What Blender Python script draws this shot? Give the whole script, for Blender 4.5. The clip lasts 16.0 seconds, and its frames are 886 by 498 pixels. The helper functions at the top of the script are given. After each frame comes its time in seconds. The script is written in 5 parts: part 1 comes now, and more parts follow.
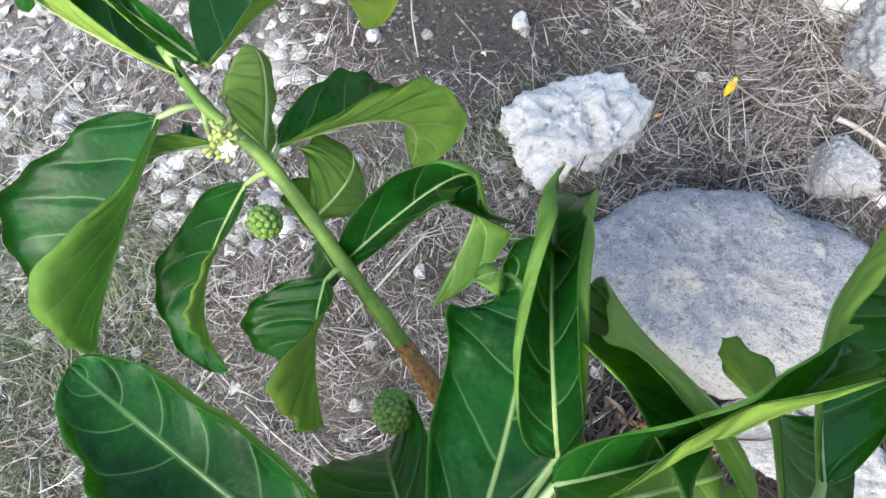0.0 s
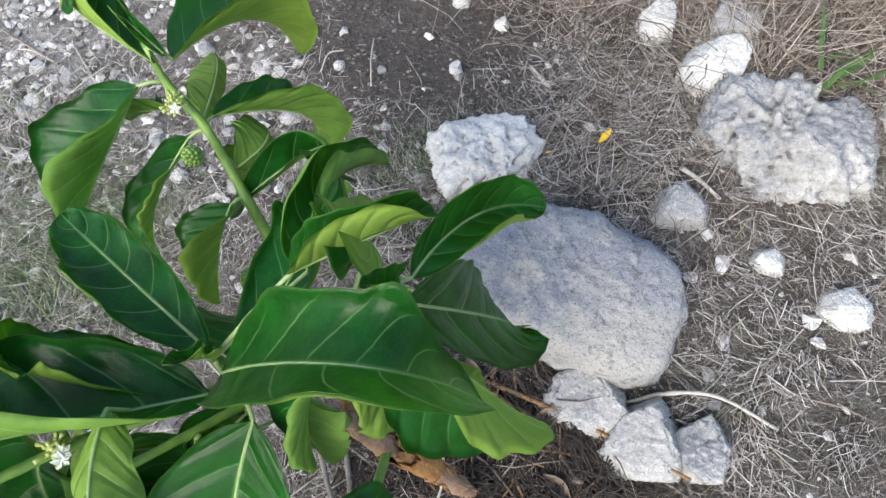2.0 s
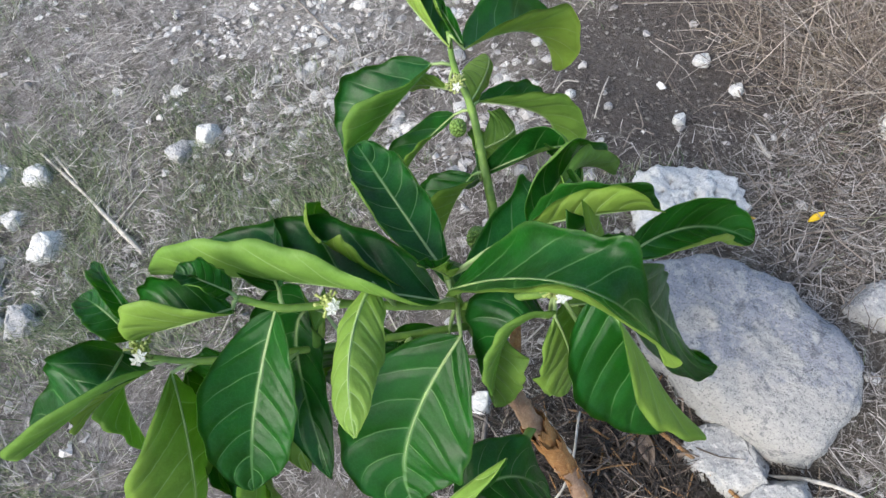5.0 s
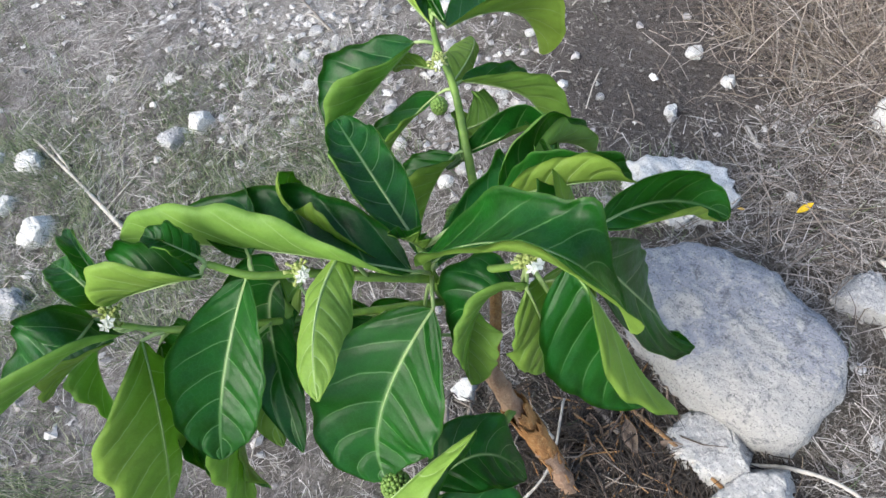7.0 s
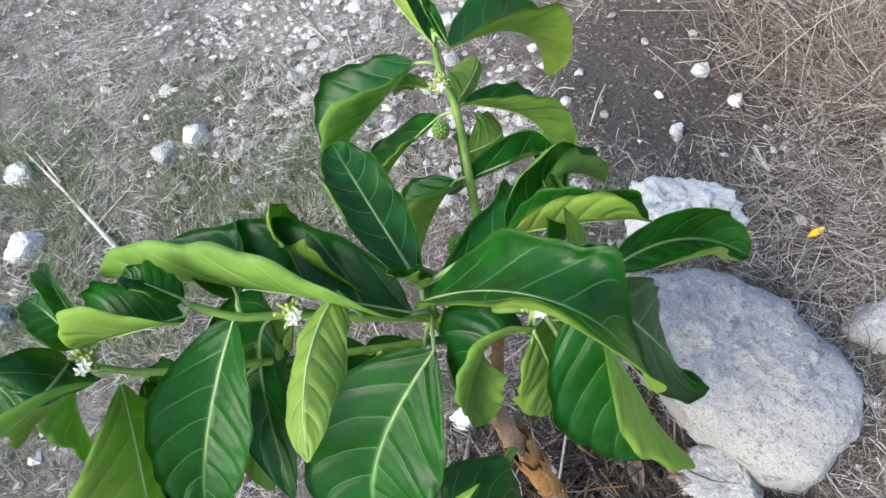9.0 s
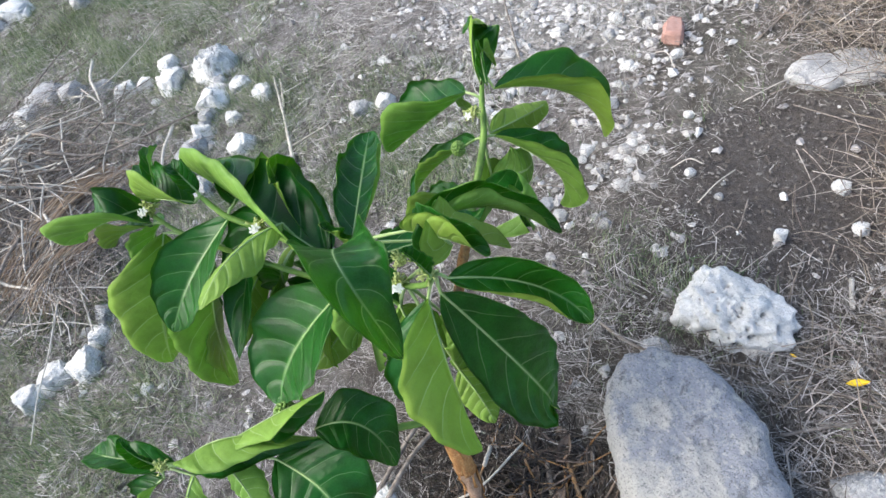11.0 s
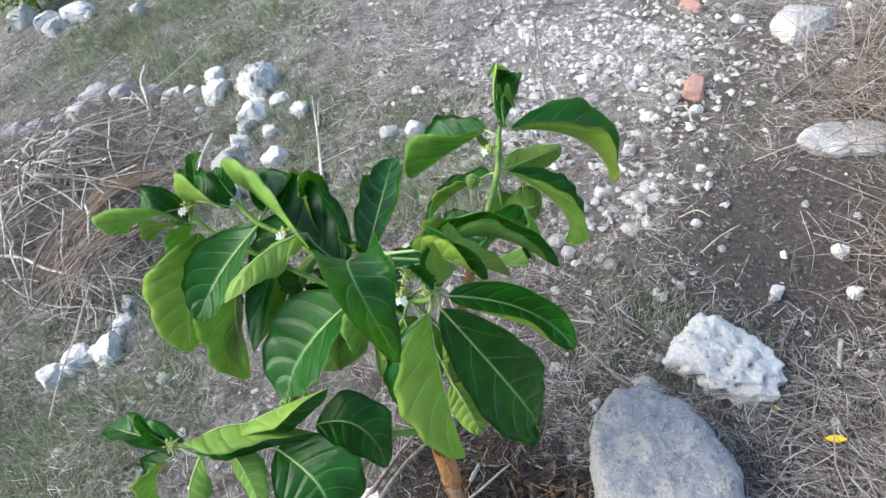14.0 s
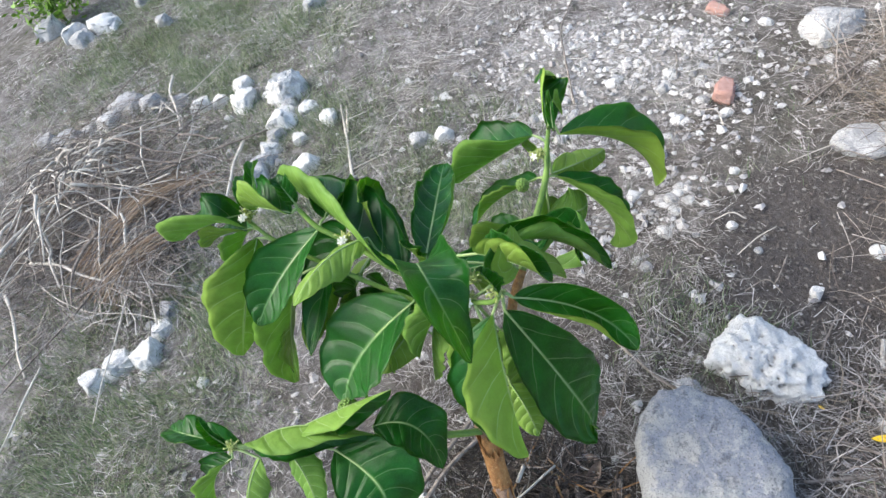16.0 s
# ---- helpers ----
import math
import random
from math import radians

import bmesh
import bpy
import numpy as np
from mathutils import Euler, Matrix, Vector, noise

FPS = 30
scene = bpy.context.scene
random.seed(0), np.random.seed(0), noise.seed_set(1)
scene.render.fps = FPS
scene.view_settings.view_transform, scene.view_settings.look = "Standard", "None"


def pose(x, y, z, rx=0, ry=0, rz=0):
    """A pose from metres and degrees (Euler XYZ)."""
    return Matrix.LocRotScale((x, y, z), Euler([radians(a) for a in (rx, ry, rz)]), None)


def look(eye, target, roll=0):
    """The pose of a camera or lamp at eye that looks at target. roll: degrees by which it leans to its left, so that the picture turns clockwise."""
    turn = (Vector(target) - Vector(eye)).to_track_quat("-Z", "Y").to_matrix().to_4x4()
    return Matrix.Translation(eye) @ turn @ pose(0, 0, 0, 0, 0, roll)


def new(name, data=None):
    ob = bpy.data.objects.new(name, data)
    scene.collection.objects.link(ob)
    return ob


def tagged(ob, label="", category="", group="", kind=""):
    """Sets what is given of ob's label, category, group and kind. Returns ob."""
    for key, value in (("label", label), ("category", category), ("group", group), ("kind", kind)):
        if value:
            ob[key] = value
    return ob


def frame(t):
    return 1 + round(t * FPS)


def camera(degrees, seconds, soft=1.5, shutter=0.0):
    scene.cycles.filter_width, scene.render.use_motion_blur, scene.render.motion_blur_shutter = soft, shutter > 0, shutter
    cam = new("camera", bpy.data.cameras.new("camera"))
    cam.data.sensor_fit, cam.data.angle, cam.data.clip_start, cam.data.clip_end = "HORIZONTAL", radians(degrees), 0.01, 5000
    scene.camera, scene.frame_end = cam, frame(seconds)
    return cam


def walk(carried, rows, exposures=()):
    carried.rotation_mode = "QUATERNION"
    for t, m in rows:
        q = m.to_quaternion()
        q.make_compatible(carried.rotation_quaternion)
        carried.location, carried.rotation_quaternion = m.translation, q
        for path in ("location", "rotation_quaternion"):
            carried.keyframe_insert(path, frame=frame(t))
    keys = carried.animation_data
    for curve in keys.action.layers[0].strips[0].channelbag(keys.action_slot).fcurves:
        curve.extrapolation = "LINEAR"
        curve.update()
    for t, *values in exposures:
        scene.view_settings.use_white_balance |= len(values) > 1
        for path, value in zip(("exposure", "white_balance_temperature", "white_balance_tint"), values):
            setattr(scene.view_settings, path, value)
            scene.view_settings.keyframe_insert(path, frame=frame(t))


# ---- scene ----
cam = camera(69.4, 16.0)
PATH = [
    (0, (0.0858, 0.1550, 1.2813), (-0.2593, 0.7188, -0.6068), -23.84),
    (0.5, (0.1500, 0.1193, 1.2995), (-0.1989, 0.6957, -0.5838), -22.63),
    (1, (0.2393, 0.0868, 1.3666), (-0.1056, 0.6855, -0.5105), -20.22),
    (1.5, (0.3171, 0.0255, 1.4691), (-0.0260, 0.6658, -0.3944), -16.46),
    (2, (0.3717, -0.0282, 1.5315), (-0.0002, 0.6639, -0.3070), -14.08),
    (2.5, (0.3973, -0.0636, 1.5739), (-0.0157, 0.6784, -0.2375), -12.39),
    (3, (0.4021, -0.0870, 1.6105), (-0.1659, 0.6773, -0.1482), -16.79),
    (3.5, (0.3972, -0.0971, 1.6107), (-0.2809, 0.6845, -0.1010), -18.87),
    (4, (0.3837, -0.1285, 1.6133), (-0.3854, 0.6219, -0.0731), -19.91),
    (4.5, (0.3593, -0.1675, 1.6274), (-0.4368, 0.4447, -0.1024), -22.05),
    (4.7, (0.3637, -0.1839, 1.6378), (-0.4551, 0.4155, -0.0850), -21.51),
    (6.8, (0.4005, -0.1939, 1.6188), (-0.4647, 0.3631, -0.0965), -21.84),
    (7, (0.4168, -0.1941, 1.6083), (-0.4260, 0.3929, -0.1076), -20.95),
    (7.5, (0.4370, -0.1885, 1.6096), (-0.3665, 0.4303, -0.1139), -20.62),
    (8, (0.4340, -0.2496, 1.6212), (-0.4594, 0.3217, -0.0740), -24.45),
    (8.5, (0.4484, -0.2194, 1.6253), (-0.5015, 0.3203, -0.0496), -27.43),
    (9, (0.3723, -0.1523, 1.5826), (-0.4750, 0.4560, -0.1234), -19.81),
    (9.2, (0.3775, -0.1482, 1.5967), (-0.4616, 0.4364, -0.1223), -18.65),
    (11.3, (0.8515, 0.1697, 1.6914), (-0.4333, 0.2138, 0.1583), -23.95),
    (11.5, (0.8695, 0.1772, 1.6991), (-0.3793, 0.2807, 0.1398), -20.65),
    (12, (0.8507, 0.1468, 1.7163), (-0.4026, 0.2143, 0.1588), -20.43),
    (12.5, (0.8271, 0.1171, 1.7310), (-0.4570, 0.1215, 0.1981), -20.51),
    (13, (0.8607, 0.1332, 1.7391), (-0.4423, 0.1243, 0.2220), -20.59),
    (13.5, (0.8745, 0.1411, 1.7557), (-0.4452, 0.1790, 0.2544), -19.26),
    (14, (0.8805, 0.1516, 1.7537), (-0.4669, 0.2107, 0.2771), -19.54),
    (14.5, (0.8921, 0.1743, 1.7486), (-0.4601, 0.2639, 0.2778), -20.08),
    (15, (0.8917, 0.1666, 1.7504), (-0.4663, 0.2703, 0.2862), -19.71),
    (15.5, (0.8783, 0.1393, 1.7708), (-0.4914, 0.2244, 0.3165), -20.36),
    (16, (0.8722, 0.0631, 1.7902), (-0.4955, 0.1003, 0.3311), -20.72),
]
EXPOSURES, WHITE = ((0.0, 1.2), (1.0, 1.12), (2.5, 0.8), (4.5, 0.82), (8.0, 1.0), (12.0, 1.1), (16.0, 1.1)), (6420, 7)
walk(cam, [(t, look(eye, target, roll)) for t, eye, target, roll in PATH], [(t, e, *WHITE) for t, e in EXPOSURES])

# ---- world and light ----
SUN_ELEV, SUN_TURN = 45.0, 195.0
world = bpy.data.worlds.new("sky")
scene.world = world
world.use_nodes = True
wn = world.node_tree
sky = wn.nodes.new("ShaderNodeTexSky")
sky.sky_type = "NISHITA"
sky.sun_disc = False
sky.sun_elevation, sky.sun_rotation = radians(SUN_ELEV), radians(SUN_TURN)
sky.air_density, sky.dust_density, sky.ozone_density = 1.0, 3.0, 1.0
wn.links.new(sky.outputs[0], wn.nodes["Background"].inputs[0])
wn.nodes["Background"].inputs[1].default_value = 0.15
sun = new("sun", bpy.data.lights.new("sun", "SUN"))
sun.data.energy, sun.data.angle, sun.data.color = 1.4, radians(40), (1.0, 0.97, 0.93)
sun.matrix_world = pose(0, 0, 5, 90 - SUN_ELEV, 0, 180 - SUN_TURN)


# ---- materials ----
def rgb(c):
    return (c[0], c[1], c[2], 1.0)


class Mat:
    """A node material with a Principled shader and short helpers."""

    def __init__(self, name, rough=0.8, spec=0.3):
        self.m = bpy.data.materials.new(name)
        self.m.use_nodes = True
        self.t = self.m.node_tree
        self.b = self.t.nodes["Principled BSDF"]
        self.b.inputs["Roughness"].default_value = rough
        self.b.inputs["Specular IOR Level"].default_value = spec

    def n(self, kind, **props):
        node = self.t.nodes.new(kind)
        for key, value in props.items():
            if key == "operation":
                node.operation = value
            elif key == "feature":
                node.feature = value
            elif key == "blend_type":
                node.blend_type = value
        return node

    def link(self, a, b):
        self.t.links.new(a, b)

    def put(self, socket, value):
        if isinstance(value, bpy.types.NodeSocket):
            self.link(value, socket)
        else:
            socket.default_value = value

    def coords(self):
        return self.n("ShaderNodeTexCoord").outputs["Object"]

    def world(self):
        return self.n("ShaderNodeNewGeometry").outputs["Position"]

    def noise(self, vec, scale, detail=4.0, rough=0.6, distort=0.0):
        k = self.n("ShaderNodeTexNoise")
        self.link(vec, k.inputs["Vector"])
        k.inputs["Scale"].default_value, k.inputs["Detail"].default_value = scale, detail
        k.inputs["Roughness"].default_value, k.inputs["Distortion"].default_value = rough, distort
        return k.outputs["Fac"]

    def n3(self, vec, scale, gain):
        """A small wandering offset."""
        k = self.n("ShaderNodeTexNoise")
        self.link(vec, k.inputs["Vector"])
        k.inputs["Scale"].default_value, k.inputs["Detail"].default_value = scale, 3
        g = self.n("ShaderNodeVectorMath", operation="SCALE")
        self.link(k.outputs["Color"], g.inputs[0])
        g.inputs["Scale"].default_value = gain
        return g.outputs[0]

    def cells(self, vec, scale, feature="F1", rand=1.0):
        k = self.n("ShaderNodeTexVoronoi", feature=feature)
        self.link(vec, k.inputs["Vector"])
        k.inputs["Scale"].default_value, k.inputs["Randomness"].default_value = scale, rand
        return k.outputs["Distance"]

    def math(self, op, a, b=0.0, c=0.0):
        k = self.n("ShaderNodeMath", operation=op)
        for socket, value in zip(k.inputs, (a, b, c)):
            self.put(socket, value)
        return k.outputs[0]

    def step(self, value, lo, hi, a=0.0, b=1.0):
        k = self.n("ShaderNodeMapRange")
        k.interpolation_type = "SMOOTHSTEP"
        self.put(k.inputs[0], value)
        for i, x in enumerate((lo, hi, a, b)):
            k.inputs[i + 1].default_value = x
        return k.outputs[0]

    def ramp(self, fac, *stops):
        k = self.n("ShaderNodeValToRGB")
        self.put(k.inputs[0], fac)
        e = k.color_ramp.elements
        while len(e) < len(stops):
            e.new(0.5)
        for item, (p, c) in zip(e, stops):
            item.position, item.color = p, rgb(c)
        return k.outputs[0]

    def mix(self, fac, a, b, blend="MIX"):
        k = self.n("ShaderNodeMixRGB", blend_type=blend)
        self.put(k.inputs[0], fac)
        self.put(k.inputs[1], a if isinstance(a, bpy.types.NodeSocket) else rgb(a))
        self.put(k.inputs[2], b if isinstance(b, bpy.types.NodeSocket) else rgb(b))
        return k.outputs[0]

    def bump(self, height, strength=0.5, distance=0.01, normal=None):
        k = self.n("ShaderNodeBump")
        k.inputs["Strength"].default_value, k.inputs["Distance"].default_value = strength, distance
        self.link(height, k.inputs["Height"])
        if normal is not None:
            self.link(normal, k.inputs["Normal"])
        return k.outputs[0]

    def done(self, color, normal=None, rough=None, translucent=None):
        self.put(self.b.inputs["Base Color"], color if isinstance(color, bpy.types.NodeSocket) else rgb(color))
        if normal is not None:
            self.link(normal, self.b.inputs["Normal"])
        if rough is not None:
            self.put(self.b.inputs["Roughness"], rough)
        if translucent is not None:
            amount, tint = translucent
            tr = self.n("ShaderNodeBsdfTranslucent")
            self.put(tr.inputs[0], tint)
            mixer = self.n("ShaderNodeMixShader")
            mixer.inputs[0].default_value = amount
            self.link(self.b.outputs[0], mixer.inputs[1])
            self.link(tr.outputs[0], mixer.inputs[2])
            self.link(mixer.outputs[0], self.t.nodes["Material Output"].inputs[0])
        return self.m


def leaf_material(name, base, dark, vein, rough, vein_gain, shine, through_amount, through_tint):
    m = Mat(name, rough, shine)
    uv = m.n("ShaderNodeUVMap").outputs[0]
    sep = m.n("ShaderNodeSeparateXYZ")
    m.link(uv, sep.inputs[0])
    u, v = sep.outputs[0], sep.outputs[1]
    across = m.math("MULTIPLY", m.math("ABSOLUTE", m.math("SUBTRACT", v, 0.5)), 2.0)
    side = m.math("MULTIPLY", m.math("GREATER_THAN", v, 0.5), 0.07)
    lag = m.math("ADD", m.math("MULTIPLY", m.math("POWER", across, 1.5), 0.2), side)
    wob = m.math("MULTIPLY", m.noise(m.coords(), 30, 2), 0.02)
    f = m.math("FRACT", m.math("MULTIPLY", m.math("ADD", m.math("SUBTRACT", u, lag), wob), 6.5))
    d = m.math("ABSOLUTE", m.math("SUBTRACT", f, 0.5))
    line = m.math("MULTIPLY", m.step(d, 0.034, 0.008), m.step(across, 1.0, 0.55))
    near_rib = m.step(across, 0.06, 0.015)
    veins = m.math("MAXIMUM", line, near_rib)
    fine = m.cells(m.coords(), 160, "DISTANCE_TO_EDGE")
    net = m.math("MULTIPLY", m.step(fine, 0.09, 0.02), 0.1)
    mott = m.noise(m.coords(), 22, 5)
    rnd = m.n("ShaderNodeObjectInfo").outputs["Random"]
    body = m.mix(m.step(mott, 0.3, 0.7), base, dark)
    body = m.mix(m.math("MULTIPLY", rnd, 0.45), body, (base[0] * 1.8, base[1] * 1.25, base[2] * 0.8))
    spots = m.step(m.noise(m.coords(), 75, 3), 0.74, 0.8)
    body = m.mix(m.math("MULTIPLY", spots, 0.35), body, (0.12, 0.12, 0.03))
    edge = m.step(across, 0.93, 1.0)
    body = m.mix(m.math("MULTIPLY", edge, 0.3), body, (0.12, 0.22, 0.04))
    col = m.mix(m.math("MULTIPLY", veins, vein_gain), body, vein)
    col = m.mix(net, col, vein)
    quilt = m.math("ADD", m.math("MULTIPLY", m.step(d, 0.0, 0.3), m.step(mott, 0.3, 0.65, 0.6, 1.1)), m.math("MULTIPLY", m.noise(m.coords(), 70, 4, 0.65), 0.55))
    nor = m.bump(quilt, 0.5, 0.0034)
    gloss = m.math("ADD", m.math("MULTIPLY", m.noise(m.coords(), 45, 4), 0.2), rough - 0.1)
    glow = m.mix(m.math("MULTIPLY", veins, 0.7), m.mix(m.step(mott, 0.3, 0.7), through_tint, [0.72 * k for k in through_tint]), (0.8, 0.9, 0.4))
    glow = m.mix(m.math("MULTIPLY", rnd, 0.35), glow, (0.6, 0.84, 0.12))
    return m.done(col, nor, gloss, (through_amount, glow))


LEAF_TOP = leaf_material("leaf_top", (0.006, 0.084, 0.012), (0.003, 0.036, 0.005), (0.16, 0.34, 0.11), 0.33, 0.55, 0.27, 0.26, (0.2, 0.64, 0.04))
LEAF_UNDER = leaf_material("leaf_under", (0.26, 0.46, 0.09), (0.17, 0.35, 0.06), (0.52, 0.7, 0.3), 0.5, 0.8, 0.28, 0.4, (0.5, 0.84, 0.13))


def plain_noise(name, a, b, scale, rough=0.8, bump=0.4, dist=0.004, spec=0.3, c=None):
    m = Mat(name, rough, spec)
    co = m.coords()
    n1, n2 = m.noise(co, scale, 6), m.noise(co, scale * 5, 5)
    col = m.mix(m.step(n1, 0.35, 0.65), a, b)
    if c:
        col = m.mix(m.math("MULTIPLY", m.step(n2, 0.5, 0.7), 0.7), col, c)
    return m.done(col, m.bump(m.math("ADD", n1, n2), bump, dist))


RIB = plain_noise("leaf_rib", (0.38, 0.5, 0.21), (0.29, 0.43, 0.15), 40, 0.45, 0.2, 0.001, 0.4)
STEM = plain_noise("green_stem", (0.2, 0.34, 0.06), (0.13, 0.24, 0.05), 35, 0.5, 0.3, 0.002, 0.4)
FRUIT = plain_noise("green_fruit", (0.2, 0.32, 0.07), (0.13, 0.24, 0.05), 60, 0.5, 0.3, 0.001, 0.4)
BUD = plain_noise("flower_bud", (0.5, 0.55, 0.22), (0.35, 0.42, 0.12), 90, 0.5, 0.2, 0.001)
PETAL = plain_noise("white_petal", (0.82, 0.83, 0.78), (0.72, 0.74, 0.66), 80, 0.5, 0.2, 0.001)


def bark_material():
    m = Mat("peeling_bark", 0.8, 0.25)
    co = m.coords()
    mp = m.n("ShaderNodeMapping")
    m.link(co, mp.inputs[0])
    mp.inputs["Scale"].default_value = (1.0, 1.0, 0.18)
    fib = m.noise(mp.outputs[0], 190, 6, 0.7)
    big = m.noise(co, 26, 5)
    col = m.ramp(fib, (0.25, (0.12, 0.06, 0.025)), (0.5, (0.38, 0.2, 0.08)), (0.75, (0.55, 0.36, 0.18)))
    col = m.mix(m.step(big, 0.42, 0.62), col, (0.27, 0.19, 0.12))
    return m.done(col, m.bump(m.math("ADD", fib, big), 0.8, 0.006))


BARK = bark_material()
TORN_BARK = plain_noise("torn_bark", (0.5, 0.25, 0.09), (0.34, 0.16, 0.06), 38, 0.75, 0.7, 0.004, 0.25, (0.62, 0.42, 0.2))
SMOOTH_BARK = plain_noise("smooth_bark", (0.44, 0.29, 0.2), (0.31, 0.19, 0.125), 34, 0.75, 0.8, 0.006, 0.25, (0.5, 0.37, 0.27))


def limestone(name, light, mid, stain_shade, scale=1.0, dust=(0.5, 0.49, 0.45), lean=0.0, speck=1.0, chalk=0.75):
    m = Mat(name, 0.9, 0.2)
    co = m.coords()
    n1, n2, n3, n4 = m.noise(co, 7 * scale, 7, 0.68), m.noise(co, 34 * scale, 8, 0.75), m.noise(co, 110 * scale, 5, 0.75), m.noise(co, 300 * scale, 3, 0.7)
    bent = m.n("ShaderNodeVectorMath", operation="ADD")
    m.link(co, bent.inputs[0])
    m.link(m.n3(co, 22 * scale, 0.05), bent.inputs[1])
    pit = m.cells(bent.outputs[0], 42 * scale)
    wash = n1
    # Paler towards -y: the light on the lower face put into the colour.
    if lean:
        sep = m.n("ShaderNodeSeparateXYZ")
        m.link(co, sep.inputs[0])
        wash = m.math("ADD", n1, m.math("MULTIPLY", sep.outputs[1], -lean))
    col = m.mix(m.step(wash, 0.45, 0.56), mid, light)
    col = m.mix(m.math("MULTIPLY", m.step(n2, 0.54, 0.62), 0.6 * speck), col, stain_shade)
    col = m.mix(m.math("MULTIPLY", m.step(m.noise(co, 18 * scale, 7, 0.75), 0.53, 0.58), 0.75), col, dust)
    col = m.mix(m.math("MULTIPLY", m.step(n3, 0.53, 0.6), chalk), col, (light[0] * 1.1, light[1] * 1.1, light[2] * 1.1))
    col = m.mix(m.math("MULTIPLY", m.step(n4, 0.57, 0.62), 0.55 * speck), col, (stain_shade[0] * 0.6, stain_shade[1] * 0.6, stain_shade[2] * 0.6))
    # Pit centres coloured dark, as if shaded inside.
    col = m.mix(m.math("MULTIPLY", m.step(pit, 0.24, 0.08), m.step(n1, 0.5, 0.65, 0.0, 0.3)), col, (stain_shade[0] * 0.4, stain_shade[1] * 0.38, stain_shade[2] * 0.36))
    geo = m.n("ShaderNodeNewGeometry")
    # Shade in hollows and crevices painted into the colour by Pointiness.
    col = m.mix(m.step(geo.outputs["Pointiness"], 0.48, 0.425, 0.0, 0.8), col, (stain_shade[0] * 0.5, stain_shade[1] * 0.48, stain_shade[2] * 0.45))
    h = m.math("ADD", m.math("ADD", n2, m.math("MULTIPLY", n3, 0.6)), m.math("MULTIPLY", m.step(pit, 0.05, 0.35), m.step(n1, 0.45, 0.62, 0.0, 0.15)))
    return m.done(col, m.bump(h, 0.9, 0.011))


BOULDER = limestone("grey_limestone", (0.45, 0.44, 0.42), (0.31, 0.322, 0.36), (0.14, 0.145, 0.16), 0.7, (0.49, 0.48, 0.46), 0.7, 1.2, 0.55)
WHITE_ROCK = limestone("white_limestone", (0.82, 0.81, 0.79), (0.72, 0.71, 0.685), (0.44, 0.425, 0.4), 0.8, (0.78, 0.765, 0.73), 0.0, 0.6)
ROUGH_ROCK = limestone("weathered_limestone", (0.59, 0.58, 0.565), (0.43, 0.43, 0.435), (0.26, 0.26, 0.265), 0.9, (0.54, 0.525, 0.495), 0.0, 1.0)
BRICK = plain_noise("red_brick", (0.5, 0.31, 0.26), (0.42, 0.24, 0.2), 45, 0.9, 0.6, 0.004, 0.2, (0.45, 0.3, 0.25))


def island_material(name, stops, rough=0.75, spec=0.25, through_amount=None):
    m = Mat(name, rough, spec)
    r = m.n("ShaderNodeNewGeometry").outputs["Random Per Island"]
    col = m.ramp(r, *stops)
    col = m.mix(m.math("MULTIPLY", m.noise(m.world(), 60, 3), 0.4), col, (0.15, 0.135, 0.12))
    return m.done(col, None, None, (through_amount, col) if through_amount else None)


STRAW = island_material("dry_straw", ((0.0, (0.08, 0.07, 0.07)), (0.25, (0.2, 0.18, 0.165)), (0.45, (0.36, 0.325, 0.305)), (0.75, (0.58, 0.54, 0.515)), (1.0, (0.9, 0.86, 0.82))))
PALE_STRAW = island_material("pale_straw", ((0.0, (0.2, 0.19, 0.16)), (0.3, (0.4, 0.38, 0.345)), (0.7, (0.6, 0.58, 0.54)), (1.0, (0.82, 0.79, 0.75))))
CHAFF = island_material("grey_chaff", ((0.0, (0.07, 0.06, 0.05)), (0.35, (0.19, 0.17, 0.145)), (0.7, (0.36, 0.33, 0.29)), (1.0, (0.6, 0.57, 0.52))))
DARK_STRAW = island_material("weathered_straw", ((0.0, (0.045, 0.038, 0.036)), (0.35, (0.1, 0.09, 0.075)), (0.6, (0.18, 0.16, 0.15)), (1.0, (0.36, 0.335, 0.325))))
GOLD_STRAW = island_material("golden_straw", ((0.0, (0.07, 0.052, 0.045)), (0.3, (0.18, 0.14, 0.12)), (0.5, (0.27, 0.225, 0.165)), (0.75, (0.4, 0.335, 0.28)), (1.0, (0.64, 0.58, 0.52))))
TAWNY_STRAW = island_material("tawny_straw", ((0.0, (0.12, 0.075, 0.045)), (0.4, (0.3, 0.2, 0.125)), (0.75, (0.46, 0.34, 0.22)), (1.0, (0.7, 0.6, 0.46))))
# Brown litter taken near black: the shrub's shade is in the colour.
SHADED_BROWN_LITTER = island_material("brown_litter", ((0.0, (0.014, 0.011, 0.01)), (0.7, (0.036, 0.027, 0.022)), (0.93, (0.085, 0.06, 0.045)), (1.0, (0.34, 0.29, 0.25))))
GRASS = island_material("short_grass", ((0.0, (0.09, 0.16, 0.06)), (0.35, (0.17, 0.25, 0.11)), (0.65, (0.3, 0.36, 0.2)), (1.0, (0.52, 0.52, 0.38))), 0.6, 0.25, 0.25)
PEBBLE = island_material("pale_pebbles", ((0.0, (0.34, 0.32, 0.31)), (0.4, (0.56, 0.54, 0.53)), (1.0, (0.84, 0.83, 0.81))), 0.9)
CRUMB = island_material("soil_crumbs", ((0.0, (0.07, 0.06, 0.055)), (0.7, (0.14, 0.125, 0.115)), (1.0, (0.3, 0.28, 0.26))), 0.95)
